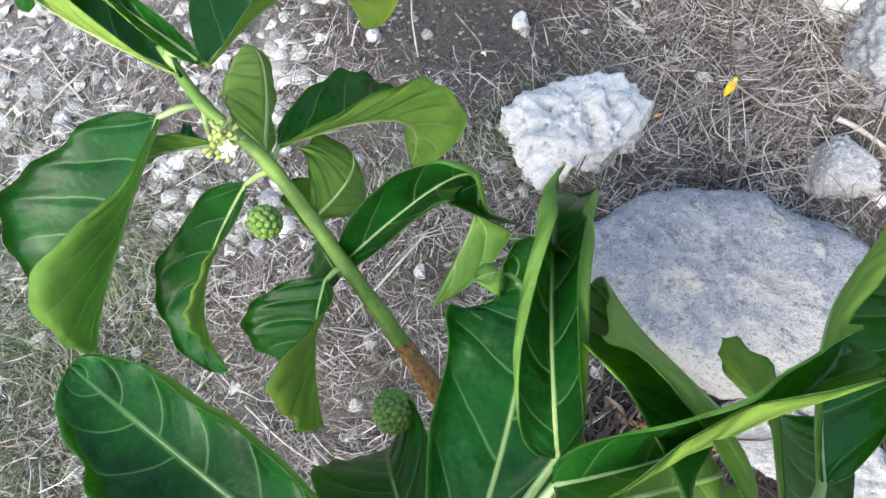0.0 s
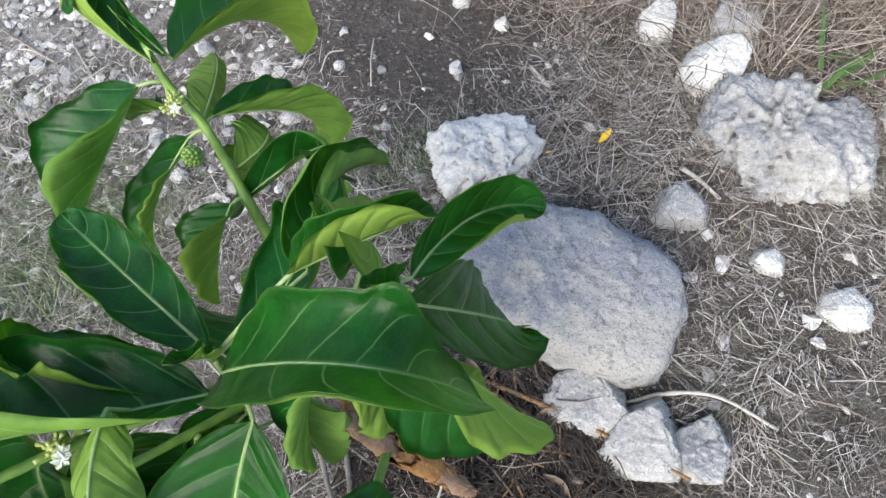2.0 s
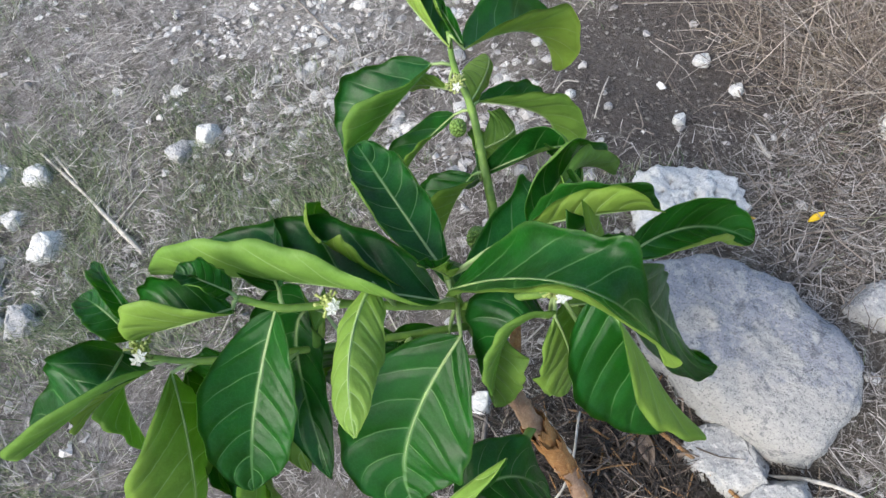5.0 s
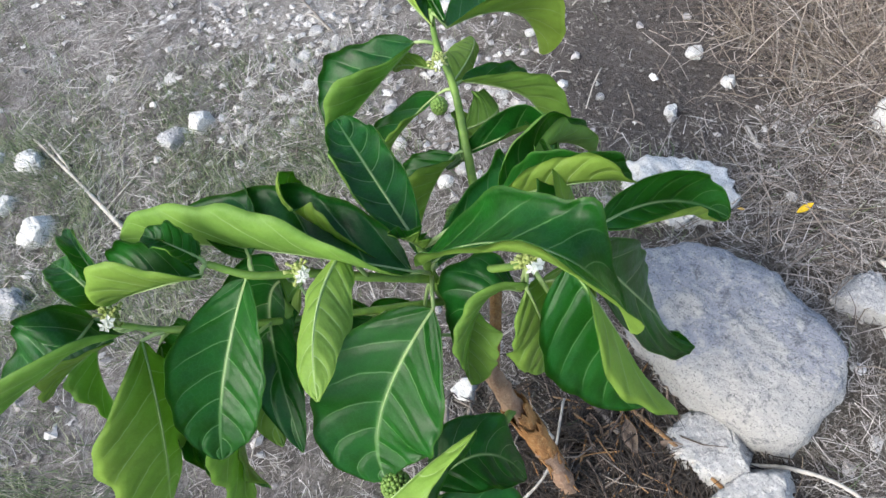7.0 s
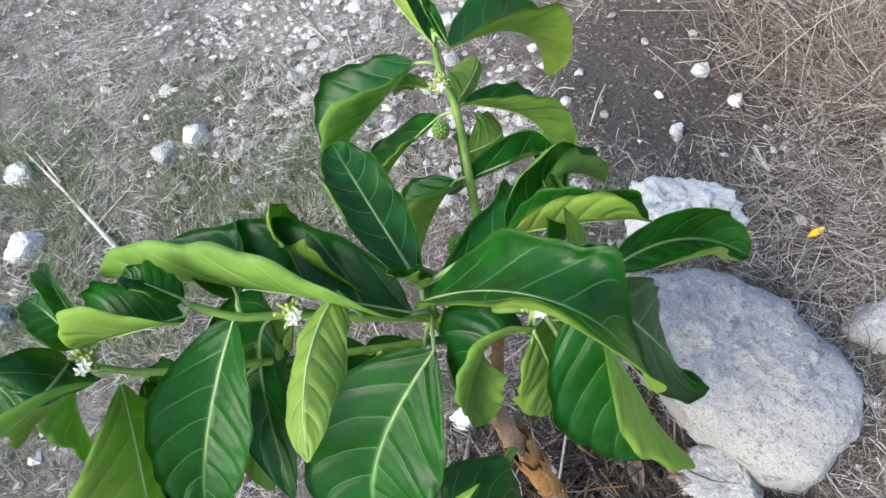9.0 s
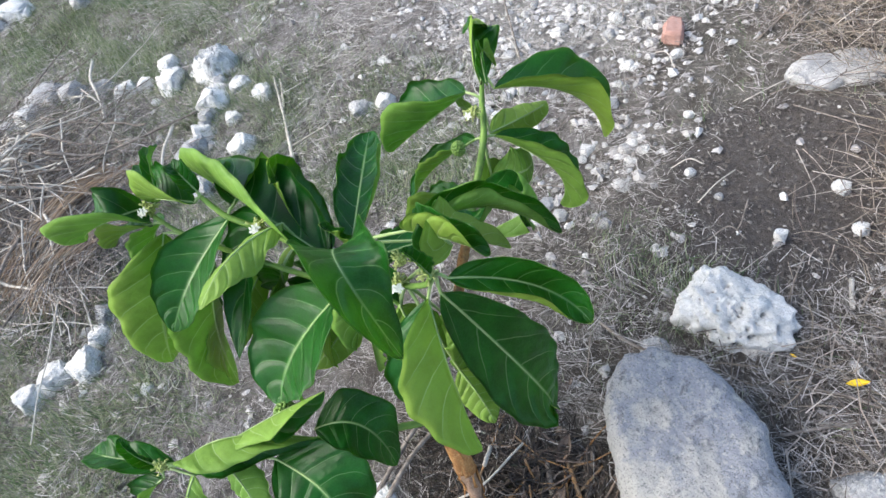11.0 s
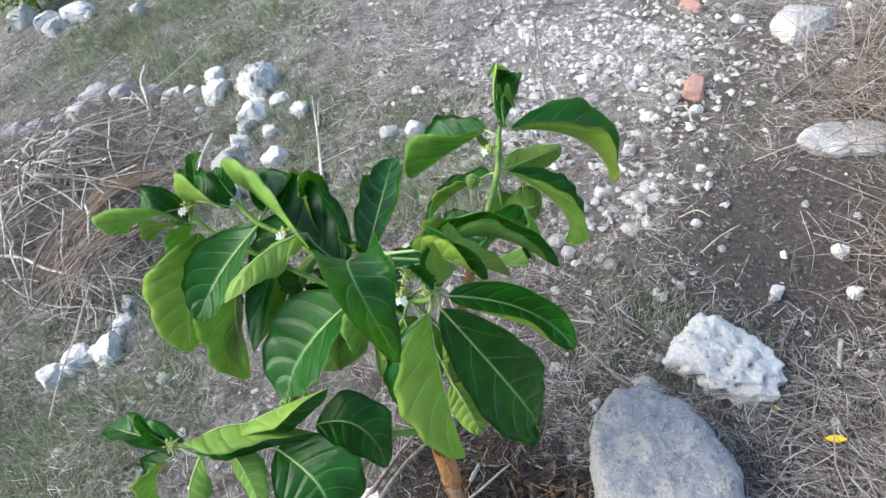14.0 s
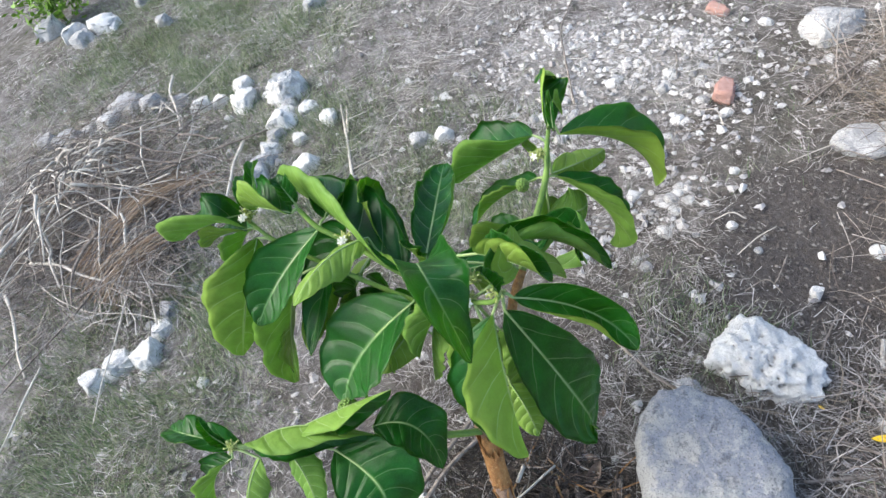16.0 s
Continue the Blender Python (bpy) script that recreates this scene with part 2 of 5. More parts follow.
TWIG = plain_noise("grey_twig", (0.3, 0.26, 0.225), (0.16, 0.135, 0.115), 50, 0.8, 0.5, 0.002)
PALE_TWIG = plain_noise("pale_twig", (0.62, 0.58, 0.52), (0.46, 0.42, 0.36), 50, 0.8, 0.4, 0.002)
DEAD_LEAF = plain_noise("dead_leaf", (0.24, 0.18, 0.14), (0.13, 0.095, 0.075), 40, 0.7, 0.5, 0.003, 0.3, (0.34, 0.29, 0.24))
YELLOW_LEAF = plain_noise("yellow_leaf", (0.85, 0.62, 0.04), (0.78, 0.5, 0.03), 60, 0.5, 0.2, 0.001, 0.4)
GREEN_BLADE = plain_noise("green_blade", (0.06, 0.15, 0.035), (0.1, 0.17, 0.05), 30, 0.5, 0.2, 0.002)


# ---- the lie of the land ----
def patch(x, y, cx, cy, rx, ry, turn=0.0, soft=0.5):
    """1 inside an ellipse, fading to 0 outside it."""
    c, s = np.cos(radians(turn)), np.sin(radians(turn))
    dx, dy = np.asarray(x) - cx, np.asarray(y) - cy
    d = np.hypot((c * dx + s * dy) / rx, (-s * dx + c * dy) / ry)
    return np.clip((1 + soft - d) / (2 * soft), 0, 1)


def maxima(*values):
    return np.max(np.broadcast_arrays(*values), axis=0)


def bare_or_shaded_soil(x, y):
    # Last patch darkens the ground for the shaded gaps of the brush heap.
    return maxima(patch(x, y, -0.2, 1.3, 0.36, 0.43, 0, 0.35), shaded_humus(x, y), 0.7 * patch(x, y, -1.75, -1.3, 0.5, 0.32, 20, 0.5))


# Humus by the trunk, with the shrub's shade painted into its darkness.
def shaded_humus(x, y):
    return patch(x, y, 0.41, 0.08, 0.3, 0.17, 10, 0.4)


def gravelly(x, y):
    a = patch(x, y, -1.5, 1.15, 0.65, 0.45, 40, 0.5)
    b = patch(x, y, -0.75, 0.85, 0.55, 0.4, 20, 0.5)
    c = patch(x, y, -1.15, 0.45, 0.5, 0.35, 0, 0.5)
    return np.maximum(np.maximum(a, 0.6 * b), 0.45 * c)


def grassy(x, y):
    a = patch(x, y, -1.5, -0.2, 0.8, 0.5, 20, 0.5)
    b = patch(x, y, -0.8, -1.2, 0.9, 0.5, 0, 0.5)
    c = patch(x, y, -3.3, -0.8, 1.2, 1.0, 0, 0.5)
    d = np.maximum(patch(x, y, -0.05, 0.72, 0.25, 0.2, 0, 0.6), 1.6 * patch(x, y, -1.2, 0.25, 0.55, 0.4, 10, 0.5))
    return np.clip(0.12 + np.maximum(np.maximum(a, b), np.maximum(c, 0.6 * d)), 0, 1)


def lie(x, y):
    """Height of the ground."""
    x, y = np.asarray(x, float), np.asarray(y, float)
    z = 0.010 * np.sin(2.1 * x + 0.7) * np.cos(1.7 * y - 0.4) + 0.006 * np.sin(5.3 * x - 2.2 * y) + 0.004 * np.sin(9.1 * y + 4.7 * x)
    far = np.clip(np.hypot(x, y) - 6, 0, None)
    return z * 1.0 + 0.02 * far * np.sin(0.13 * x + 0.3) * 0.5 - 0.006


def ground_material():
    m = Mat("dry_ground", 0.95, 0.15)
    co = m.world()
    n1, n2, n3, n4 = m.noise(co, 1.7, 5), m.noise(co, 9, 7, 0.65), m.noise(co, 55, 8, 0.7), m.noise(co, 260, 4, 0.7)
    base = m.ramp(n2, (0.3, (0.055, 0.047, 0.038)), (0.5, (0.11, 0.097, 0.082)), (0.7, (0.23, 0.212, 0.19)))
    base = m.mix(m.math("MULTIPLY", m.step(n3, 0.45, 0.65), 0.7), base, (0.085, 0.07, 0.06))
    base = m.mix(m.math("MULTIPLY", m.step(n4, 0.55, 0.7), 0.6), base, (0.52, 0.49, 0.45))
    base = m.mix(m.math("MULTIPLY", m.step(n1, 0.5, 0.7), 0.3), base, (0.2, 0.2, 0.14))
    at = m.n("ShaderNodeVertexColor")
    at.layer_name = "soil"
    sp = m.n("ShaderNodeSeparateXYZ")
    m.link(at.outputs[0], sp.inputs[0])
    drift = m.noise(co, 4.5, 5, 0.6)
    pale = m.math("MULTIPLY", m.math("MULTIPLY", sp.outputs[2], m.step(n2, 0.38, 0.56, 0.45, 0.95)), m.step(drift, 0.42, 0.58, 0.5, 1.0))
    base = m.mix(pale, base, m.ramp(n3, (0.3, (0.13, 0.12, 0.115)), (0.5, (0.33, 0.31, 0.3)), (0.7, (0.6, 0.58, 0.56))))
    grit = m.noise(co, 170, 5, 0.75)
    base = m.mix(m.math("MULTIPLY", m.step(grit, 0.53, 0.6), 0.65), base, (0.1, 0.09, 0.08))
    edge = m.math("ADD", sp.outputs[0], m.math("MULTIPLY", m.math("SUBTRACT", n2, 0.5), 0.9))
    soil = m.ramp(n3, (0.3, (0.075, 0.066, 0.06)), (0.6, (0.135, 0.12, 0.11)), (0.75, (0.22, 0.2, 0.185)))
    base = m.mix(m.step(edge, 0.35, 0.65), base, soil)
    # Near-black where the mask doubles: humus plus painted shade below the shrub.
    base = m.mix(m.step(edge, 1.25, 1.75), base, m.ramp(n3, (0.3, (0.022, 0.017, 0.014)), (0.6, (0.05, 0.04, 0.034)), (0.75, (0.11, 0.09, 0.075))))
    chalk = m.math("ADD", sp.outputs[1], m.math("MULTIPLY", m.math("SUBTRACT", n2, 0.5), 1.2))
    base = m.mix(m.math("MULTIPLY", m.step(chalk, 0.5, 0.95), 0.3), base, m.ramp(n3, (0.3, (0.36, 0.34, 0.32)), (0.7, (0.66, 0.64, 0.61))))
    return m.done(base, m.bump(m.math("ADD", n3, m.math("MULTIPLY", n4, 0.5)), 0.9, 0.012))


def link_mesh(name, verts, faces, mats, smooth=True, face_mats=None):
    me = bpy.data.meshes.new(name)
    me.from_pydata(verts, [], faces)
    for k in mats:
        me.materials.append(k)
    if smooth:
        me.polygons.foreach_set("use_smooth", np.ones(len(me.polygons), bool))
    if face_mats is not None:
        me.polygons.foreach_set("material_index", np.asarray(face_mats, np.int32))
    me.update()
    return me


def part(name, me, parent, label=""):
    ob = new(name, me)
    ob.parent = parent
    if label:
        ob["label"] = label
    return ob


def build_ground():
    def axis(lo, hi, stepsize):
        inner = np.arange(lo, hi, stepsize)
        grow = np.cumsum(stepsize * 1.25 ** np.arange(1, 33))
        return np.concatenate([(lo - grow)[::-1], inner, inner[-1] + grow])

    xs, ys = axis(-3.6, 1.7, 0.02), axis(-2.2, 2.6, 0.02)
    gx, gy = np.meshgrid(xs, ys, indexing="ij")
    gz = lie(gx, gy)
    bare = bare_or_shaded_soil(gx, gy)
    rough = np.zeros_like(gz)
    for i in range(gx.shape[0]):
        for j in range(gx.shape[1]):
            x, y = gx[i, j], gy[i, j]
            if -3.7 < x < 1.8 and -2.3 < y < 2.7:
                rough[i, j] = 0.006 * noise.noise((x * 9, y * 9, 0.3)) + 0.005 * noise.noise((x * 27, y * 27, 5.1))
    gz = gz + rough * (1 - 0.3 * bare) - 0.018 * bare * 0.5
    nx, ny = gx.shape
    verts = np.stack([gx, gy, gz], -1).reshape(-1, 3)
    idx = np.arange(nx * ny).reshape(nx, ny)
    quads = np.stack([idx[:-1, :-1], idx[1:, :-1], idx[1:, 1:], idx[:-1, 1:]], -1).reshape(-1, 4)
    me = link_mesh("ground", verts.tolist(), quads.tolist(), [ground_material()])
    layer = me.color_attributes.new("soil", "FLOAT_COLOR", "POINT")
    vals = np.zeros((nx * ny, 4), np.float32)
    dusty = np.maximum(np.clip((-gx - 0.2) / 1.0, 0, 1), np.clip((-gy - 0.15) / 0.5, 0, 1)) * np.clip((7.5 - np.hypot(gx, gy)) / 3, 0, 1) * (1 - 0.85 * patch(gx, gy, -0.6, 1.7, 0.95, 0.75)) * (1 - 0.55 * patch(gx, gy, -1.0, 0.4, 0.6, 0.45, 20, 0.5))
    far = np.clip((np.hypot(gx, gy) - 2.6) / 2.2, 0, 1)
    dusty = dusty * (1 - far) + 0.45 * far
    vals[:, 0], vals[:, 1], vals[:, 2], vals[:, 3] = (bare + shaded_humus(gx, gy)).ravel(), gravelly(gx, gy).ravel(), dusty.ravel(), 1
    layer.data.foreach_set("color", vals.ravel())
    ob = new("ground", me)
    return tagged(ob, "dry stony ground with pale dust, a dark bare soil patch and painted shade by the trunk", "ground", kind="structure")


build_ground()


# ---- rocks ----
def rock_mesh(name, radii, height, mat, seed, subdiv=4, rough=0.12, pits=0.0, pit_scale=14.0, flat=0.6, tilt=(0.0, 0.0), buried=0.35, detail=1.0, square=0.7, facets=7, cut=0.8, holes=0, box=0.0):
    """A rock over a footprint of radii at even angles, anticlockwise from +x."""
    bm = bmesh.new()
    bmesh.ops.create_icosphere(bm, subdivisions=subdiv, radius=1.0)
    rr = np.array(list(radii) + [radii[0]], float)
    ang = np.linspace(0, 2 * math.pi, len(rr))
    size = float(np.mean(rr))
    off = Vector((seed * 3.17, seed * 1.31, seed * 2.73))
    rng = random.Random(seed)
    planes = []
    for i in range(facets):
        a = 6.283 * (i + rng.uniform(-0.3, 0.3)) / max(facets, 1)
        nrm = Vector((math.cos(a), math.sin(a), rng.uniform(-0.1, 0.75))).normalized()
        if i % 3 == 2:
            nrm = Vector((rng.uniform(-0.4, 0.4), rng.uniform(-0.4, 0.4), 1)).normalized()
        reach = math.sqrt((nrm.x ** 2 + nrm.y ** 2) * size ** 2 + (nrm.z * height) ** 2)
        planes.append((nrm, reach * rng.uniform(cut - 0.08, cut + 0.12)))

    def form(d):
        """The smooth block in direction d: a pillow of the footprint, squarer with a larger box."""
        th = math.atan2(d.y, d.x) % (2 * math.pi)
        r = float(np.interp(th, ang, rr))
        if box:
            tall = height if d.z > 0 else height * buried
            p = d * ((math.hypot(d.x, d.y) / r) ** box + (abs(d.z) / tall) ** box) ** (-1 / box)
        else:
            h = math.hypot(d.x, d.y) ** square
            z = math.copysign(abs(d.z) ** flat, d.z)
            p = Vector((math.cos(th) * r * h, math.sin(th) * r * h, z * height if z > 0 else z * height * buried))
        p.z += p.x * tilt[0] + p.y * tilt[1]
        return p

    bores = []
    for i in range(holes):
        a, lift = rng.uniform(0, 6.283), rng.random() ** 1.6 * 0.98
        level = math.sqrt(max(0.0, 1 - lift * lift))
        bores.append((form(Vector((math.cos(a) * level, math.sin(a) * level, lift))), size * (0.05 + 0.13 * rng.random() ** 1.3), rng.uniform(0.6, 1.4)))
    for v in bm.verts:
        d = v.co.normalized()
        p = form(d)
        q = p / size
        n = noise.noise(q * 1.6 + off) * 1.0 + noise.noise(q * 3.7 + off) * 0.5
        n += 0.35 - 0.9 * abs(noise.noise(q * 3.1 + off * 1.7))
        p = p + d * (n * rough * size)
        for nrm, reach in planes:
            over = p.dot(nrm) - reach
            if over > 0:
                p -= nrm * over * 0.95
        n = noise.noise(q * 8.5 + off) * 0.24 + noise.noise(q * 19 + off) * 0.2 + noise.noise(q * 37 - off) * 0.08 - 0.2 * abs(noise.noise(q * 5.3 - off))
        p = p + d * (n * detail * rough * size)
        if pits:
            w = noise.noise(q * 2.3 + off * 2)
            warp = q + 0.22 * noise.noise_vector(q * 2.6 + off) + 0.1 * noise.noise_vector(q * 7 - off)
            for grain, gain in ((1.0, 1.0), (2.1, 0.6)):
                dist = noise.voronoi(warp * (pit_scale / 10) * grain + off)[0][0]
                hole = min(1.0, max(0.0, 0.4 - dist) / 0.22)
                p -= d * (pits * size * gain * hole * max(0.0, 0.45 + w) * 0.55)
        if bores:
            away0 = form(d) + 0.05 * size * noise.noise_vector(q * 5 + off)
            sunk = 0.0
            for centre, wide, deep in bores:
                away = (away0 - centre).length
                if away < wide:
                    sunk = max(sunk, deep * wide * min(1.0, 2.0 * (1 - away / wide)))
            p -= Vector((d.x * 0.6, d.y * 0.6, max(d.z, 0.35))).normalized() * sunk
        v.co = p
    me = bpy.data.meshes.new(name)
    bm.to_mesh(me)
    bm.free()
    me.materials.append(mat)
    me.polygons.foreach_set("use_smooth", np.ones(len(me.polygons), bool))
    return me


def rock(name, x, y, me, label, category="rock", group="", turn=0.0, z=0.0, scale=1.0, lean=(0.0, 0.0)):
    ob = new(name, me)
    ob.matrix_world = pose(x, y, float(lie(x, y)) + z, lean[0], lean[1], turn) @ Matrix.Scale(scale, 4)
    return tagged(ob, label, category, group)


def build_rocks():
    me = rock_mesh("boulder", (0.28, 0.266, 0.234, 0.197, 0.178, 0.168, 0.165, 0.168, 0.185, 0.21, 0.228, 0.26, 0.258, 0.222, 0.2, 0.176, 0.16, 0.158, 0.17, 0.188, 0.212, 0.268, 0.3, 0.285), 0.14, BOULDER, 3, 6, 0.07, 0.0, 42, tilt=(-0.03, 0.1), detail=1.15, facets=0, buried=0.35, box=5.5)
    rock("boulder", 0.372, 0.487, me, "large grey limestone boulder, lower face coloured paler as if lit, on dry ground", "boulder", z=0.04)
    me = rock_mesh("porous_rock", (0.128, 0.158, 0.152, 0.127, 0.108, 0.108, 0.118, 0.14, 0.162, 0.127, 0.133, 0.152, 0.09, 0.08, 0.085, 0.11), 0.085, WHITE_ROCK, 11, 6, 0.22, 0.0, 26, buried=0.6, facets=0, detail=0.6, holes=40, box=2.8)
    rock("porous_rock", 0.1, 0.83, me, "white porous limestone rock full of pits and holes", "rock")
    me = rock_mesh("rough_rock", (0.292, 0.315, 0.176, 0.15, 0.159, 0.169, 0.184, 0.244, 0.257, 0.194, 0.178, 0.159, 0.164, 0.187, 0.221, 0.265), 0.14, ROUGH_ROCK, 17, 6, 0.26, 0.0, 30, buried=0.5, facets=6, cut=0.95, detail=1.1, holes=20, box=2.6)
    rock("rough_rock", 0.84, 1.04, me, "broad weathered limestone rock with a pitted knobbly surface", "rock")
    small = [
        ("limestone_rock", 0.49, 1.375, (0.06, 0.05, 0.05, 0.07), 0.07, WHITE_ROCK, "pale smooth limestone rock among dry grass"),
        ("limestone_rock", 0.66, 1.235, (0.1, 0.08, 0.07, 0.09, 0.06), 0.08, WHITE_ROCK, "pale limestone rock leaning on the broad weathered rock"),
        ("limestone_rock", 0.7, 1.4, (0.07, 0.06, 0.1, 0.08, 0.09), 0.07, ROUGH_ROCK, "grey limestone rock half hidden by dry grass"),
        ("limestone_rock", 1.17, 1.2, (0.09, 0.06, 0.07, 0.06), 0.09, WHITE_ROCK, "white limestone rock beside a green grass clump"),
        ("limestone_rock", 0.625, 0.785, (0.068, 0.06, 0.07, 0.075, 0.06), 0.055, ROUGH_ROCK, "small pitted grey limestone rock on dry ground"),
        ("limestone_rock", 0.848, 0.688, (0.036, 0.033, 0.038), 0.035, WHITE_ROCK, "fist-sized pale limestone on dry grass litter"),
        ("limestone_rock", 1.03, 0.612, (0.055, 0.045, 0.05, 0.055), 0.045, WHITE_ROCK, "pale rounded limestone on dry grass litter"),
        ("limestone_rock", 0.485, 0.25, (0.125, 0.075, 0.065, 0.12, 0.06, 0.07), 0.07, ROUGH_ROCK, "grey wedge of limestone against the boulder"),
        ("limestone_rock", 0.625, 0.19, (0.09, 0.09, 0.07, 0.085, 0.09), 0.08, ROUGH_ROCK, "rough grey limestone lump below the boulder"),
        ("limestone_rock", 0.74, 0.2, (0.07, 0.1, 0.06, 0.07, 0.09), 0.06, ROUGH_ROCK, "rough grey limestone lump below the boulder"),
        ("limestone_rock", -1.15, 1.99, (0.12, 0.09, 0.08, 0.11), 0.07, ROUGH_ROCK, "grey limestone rock among dry stalks"),
        ("limestone_rock", -1.46, 0.315, (0.044, 0.036, 0.04, 0.046), 0.042, WHITE_ROCK, "white limestone stone on short grass"),
        ("limestone_rock", -1.5, 0.2, (0.05, 0.04, 0.05), 0.035, ROUGH_ROCK, "grey limestone stone on short grass"),
        ("limestone_rock", 0.1, -0.245, (0.06, 0.035, 0.04, 0.05), 0.03, WHITE_ROCK, "smooth pale stone among dry stalks"),
        ("limestone_rock", -0.065, 0.05, (0.035, 0.03, 0.04), 0.04, WHITE_ROCK, "white stone under the shrub"),
        ("limestone_rock", -0.05, 1.11, (0.022, 0.014, 0.02), 0.025, WHITE_ROCK, "sharp white stone chip on dark soil"),
        ("limestone_rock", -0.1, 1.36, (0.03, 0.02, 0.026), 0.02, WHITE_ROCK, "small white stone on dark soil"),
        ("limestone_rock", 0.042, 1.3, (0.024, 0.018, 0.02), 0.02, WHITE_ROCK, "small white stone on dark soil"),
        ("limestone_rock", 0.085, 0.6, (0.05, 0.03, 0.045, 0.05), 0.02, ROUGH_ROCK, "grey stone between boulder and porous rock"),
    ]
    for i, (name, x, y, radii, h, mat, label) in enumerate(small):
        me = rock_mesh(name, radii, h, mat, 30 + i, 5 if max(radii) > 0.04 else 4, 0.18, 0.12 if mat is ROUGH_ROCK else 0.0, 26, buried=0.6, facets=9, cut=0.7, detail=1.2, box=2.6)
        rock(name, x, y, me, label, "rock", z=0.006 + 0.18 * h, scale=1.22)
    me = rock_mesh("limestone_rock", (0.17, 0.125, 0.08, 0.115, 0.165, 0.12, 0.075, 0.12), 0.024, ROUGH_ROCK, 63, 5, 0.06, 0.2, 26, 0.4, buried=0.8, square=0.4, facets=0)
    rock("limestone_rock", -0.5, 1.7, me, "flat pale limestone slab sunk in the soil", "rock", turn=60)
    bm = bmesh.new()
    bmesh.ops.create_cube(bm, size=1.0, matrix=Matrix.Diagonal((0.13, 0.075, 0.05, 1)))
    bmesh.ops.subdivide_edges(bm, edges=bm.edges[:], cuts=5, use_grid_fill=True)
    bmesh.ops.bevel(bm, geom=[e for e in bm.edges if len(e.link_faces) == 2 and e.calc_face_angle() > 1], offset=0.008, segments=2, affect="EDGES")
    for v in bm.verts:
        v.co += v.co.normalized() * 0.010 * noise.noise(v.co * 30 + Vector((4, 1, 7)))
        if v.co.x > 0.03:
            v.co.y *= 0.75
    me = bpy.data.meshes.new("brick_fragment")
    bm.to_mesh(me)
    bm.free()
    me.materials.append(BRICK)
    me.polygons.foreach_set("use_smooth", np.ones(len(me.polygons), bool))
    for x, y, turn, s, label in ((-1.03, 1.425, 140, 1.05, "broken piece of worn red brick on gravel"), (-1.55, 1.72, 20, 0.8, "small chip of faded red brick in the gravel")):
        ob = new("brick_fragment", me)
        ob.matrix_world = pose(x, y, float(lie(x, y)) + 0.016 * s, 6, 8, turn) @ Matrix.Scale(s, 4)
        tagged(ob, label, "brick")


build_rocks()


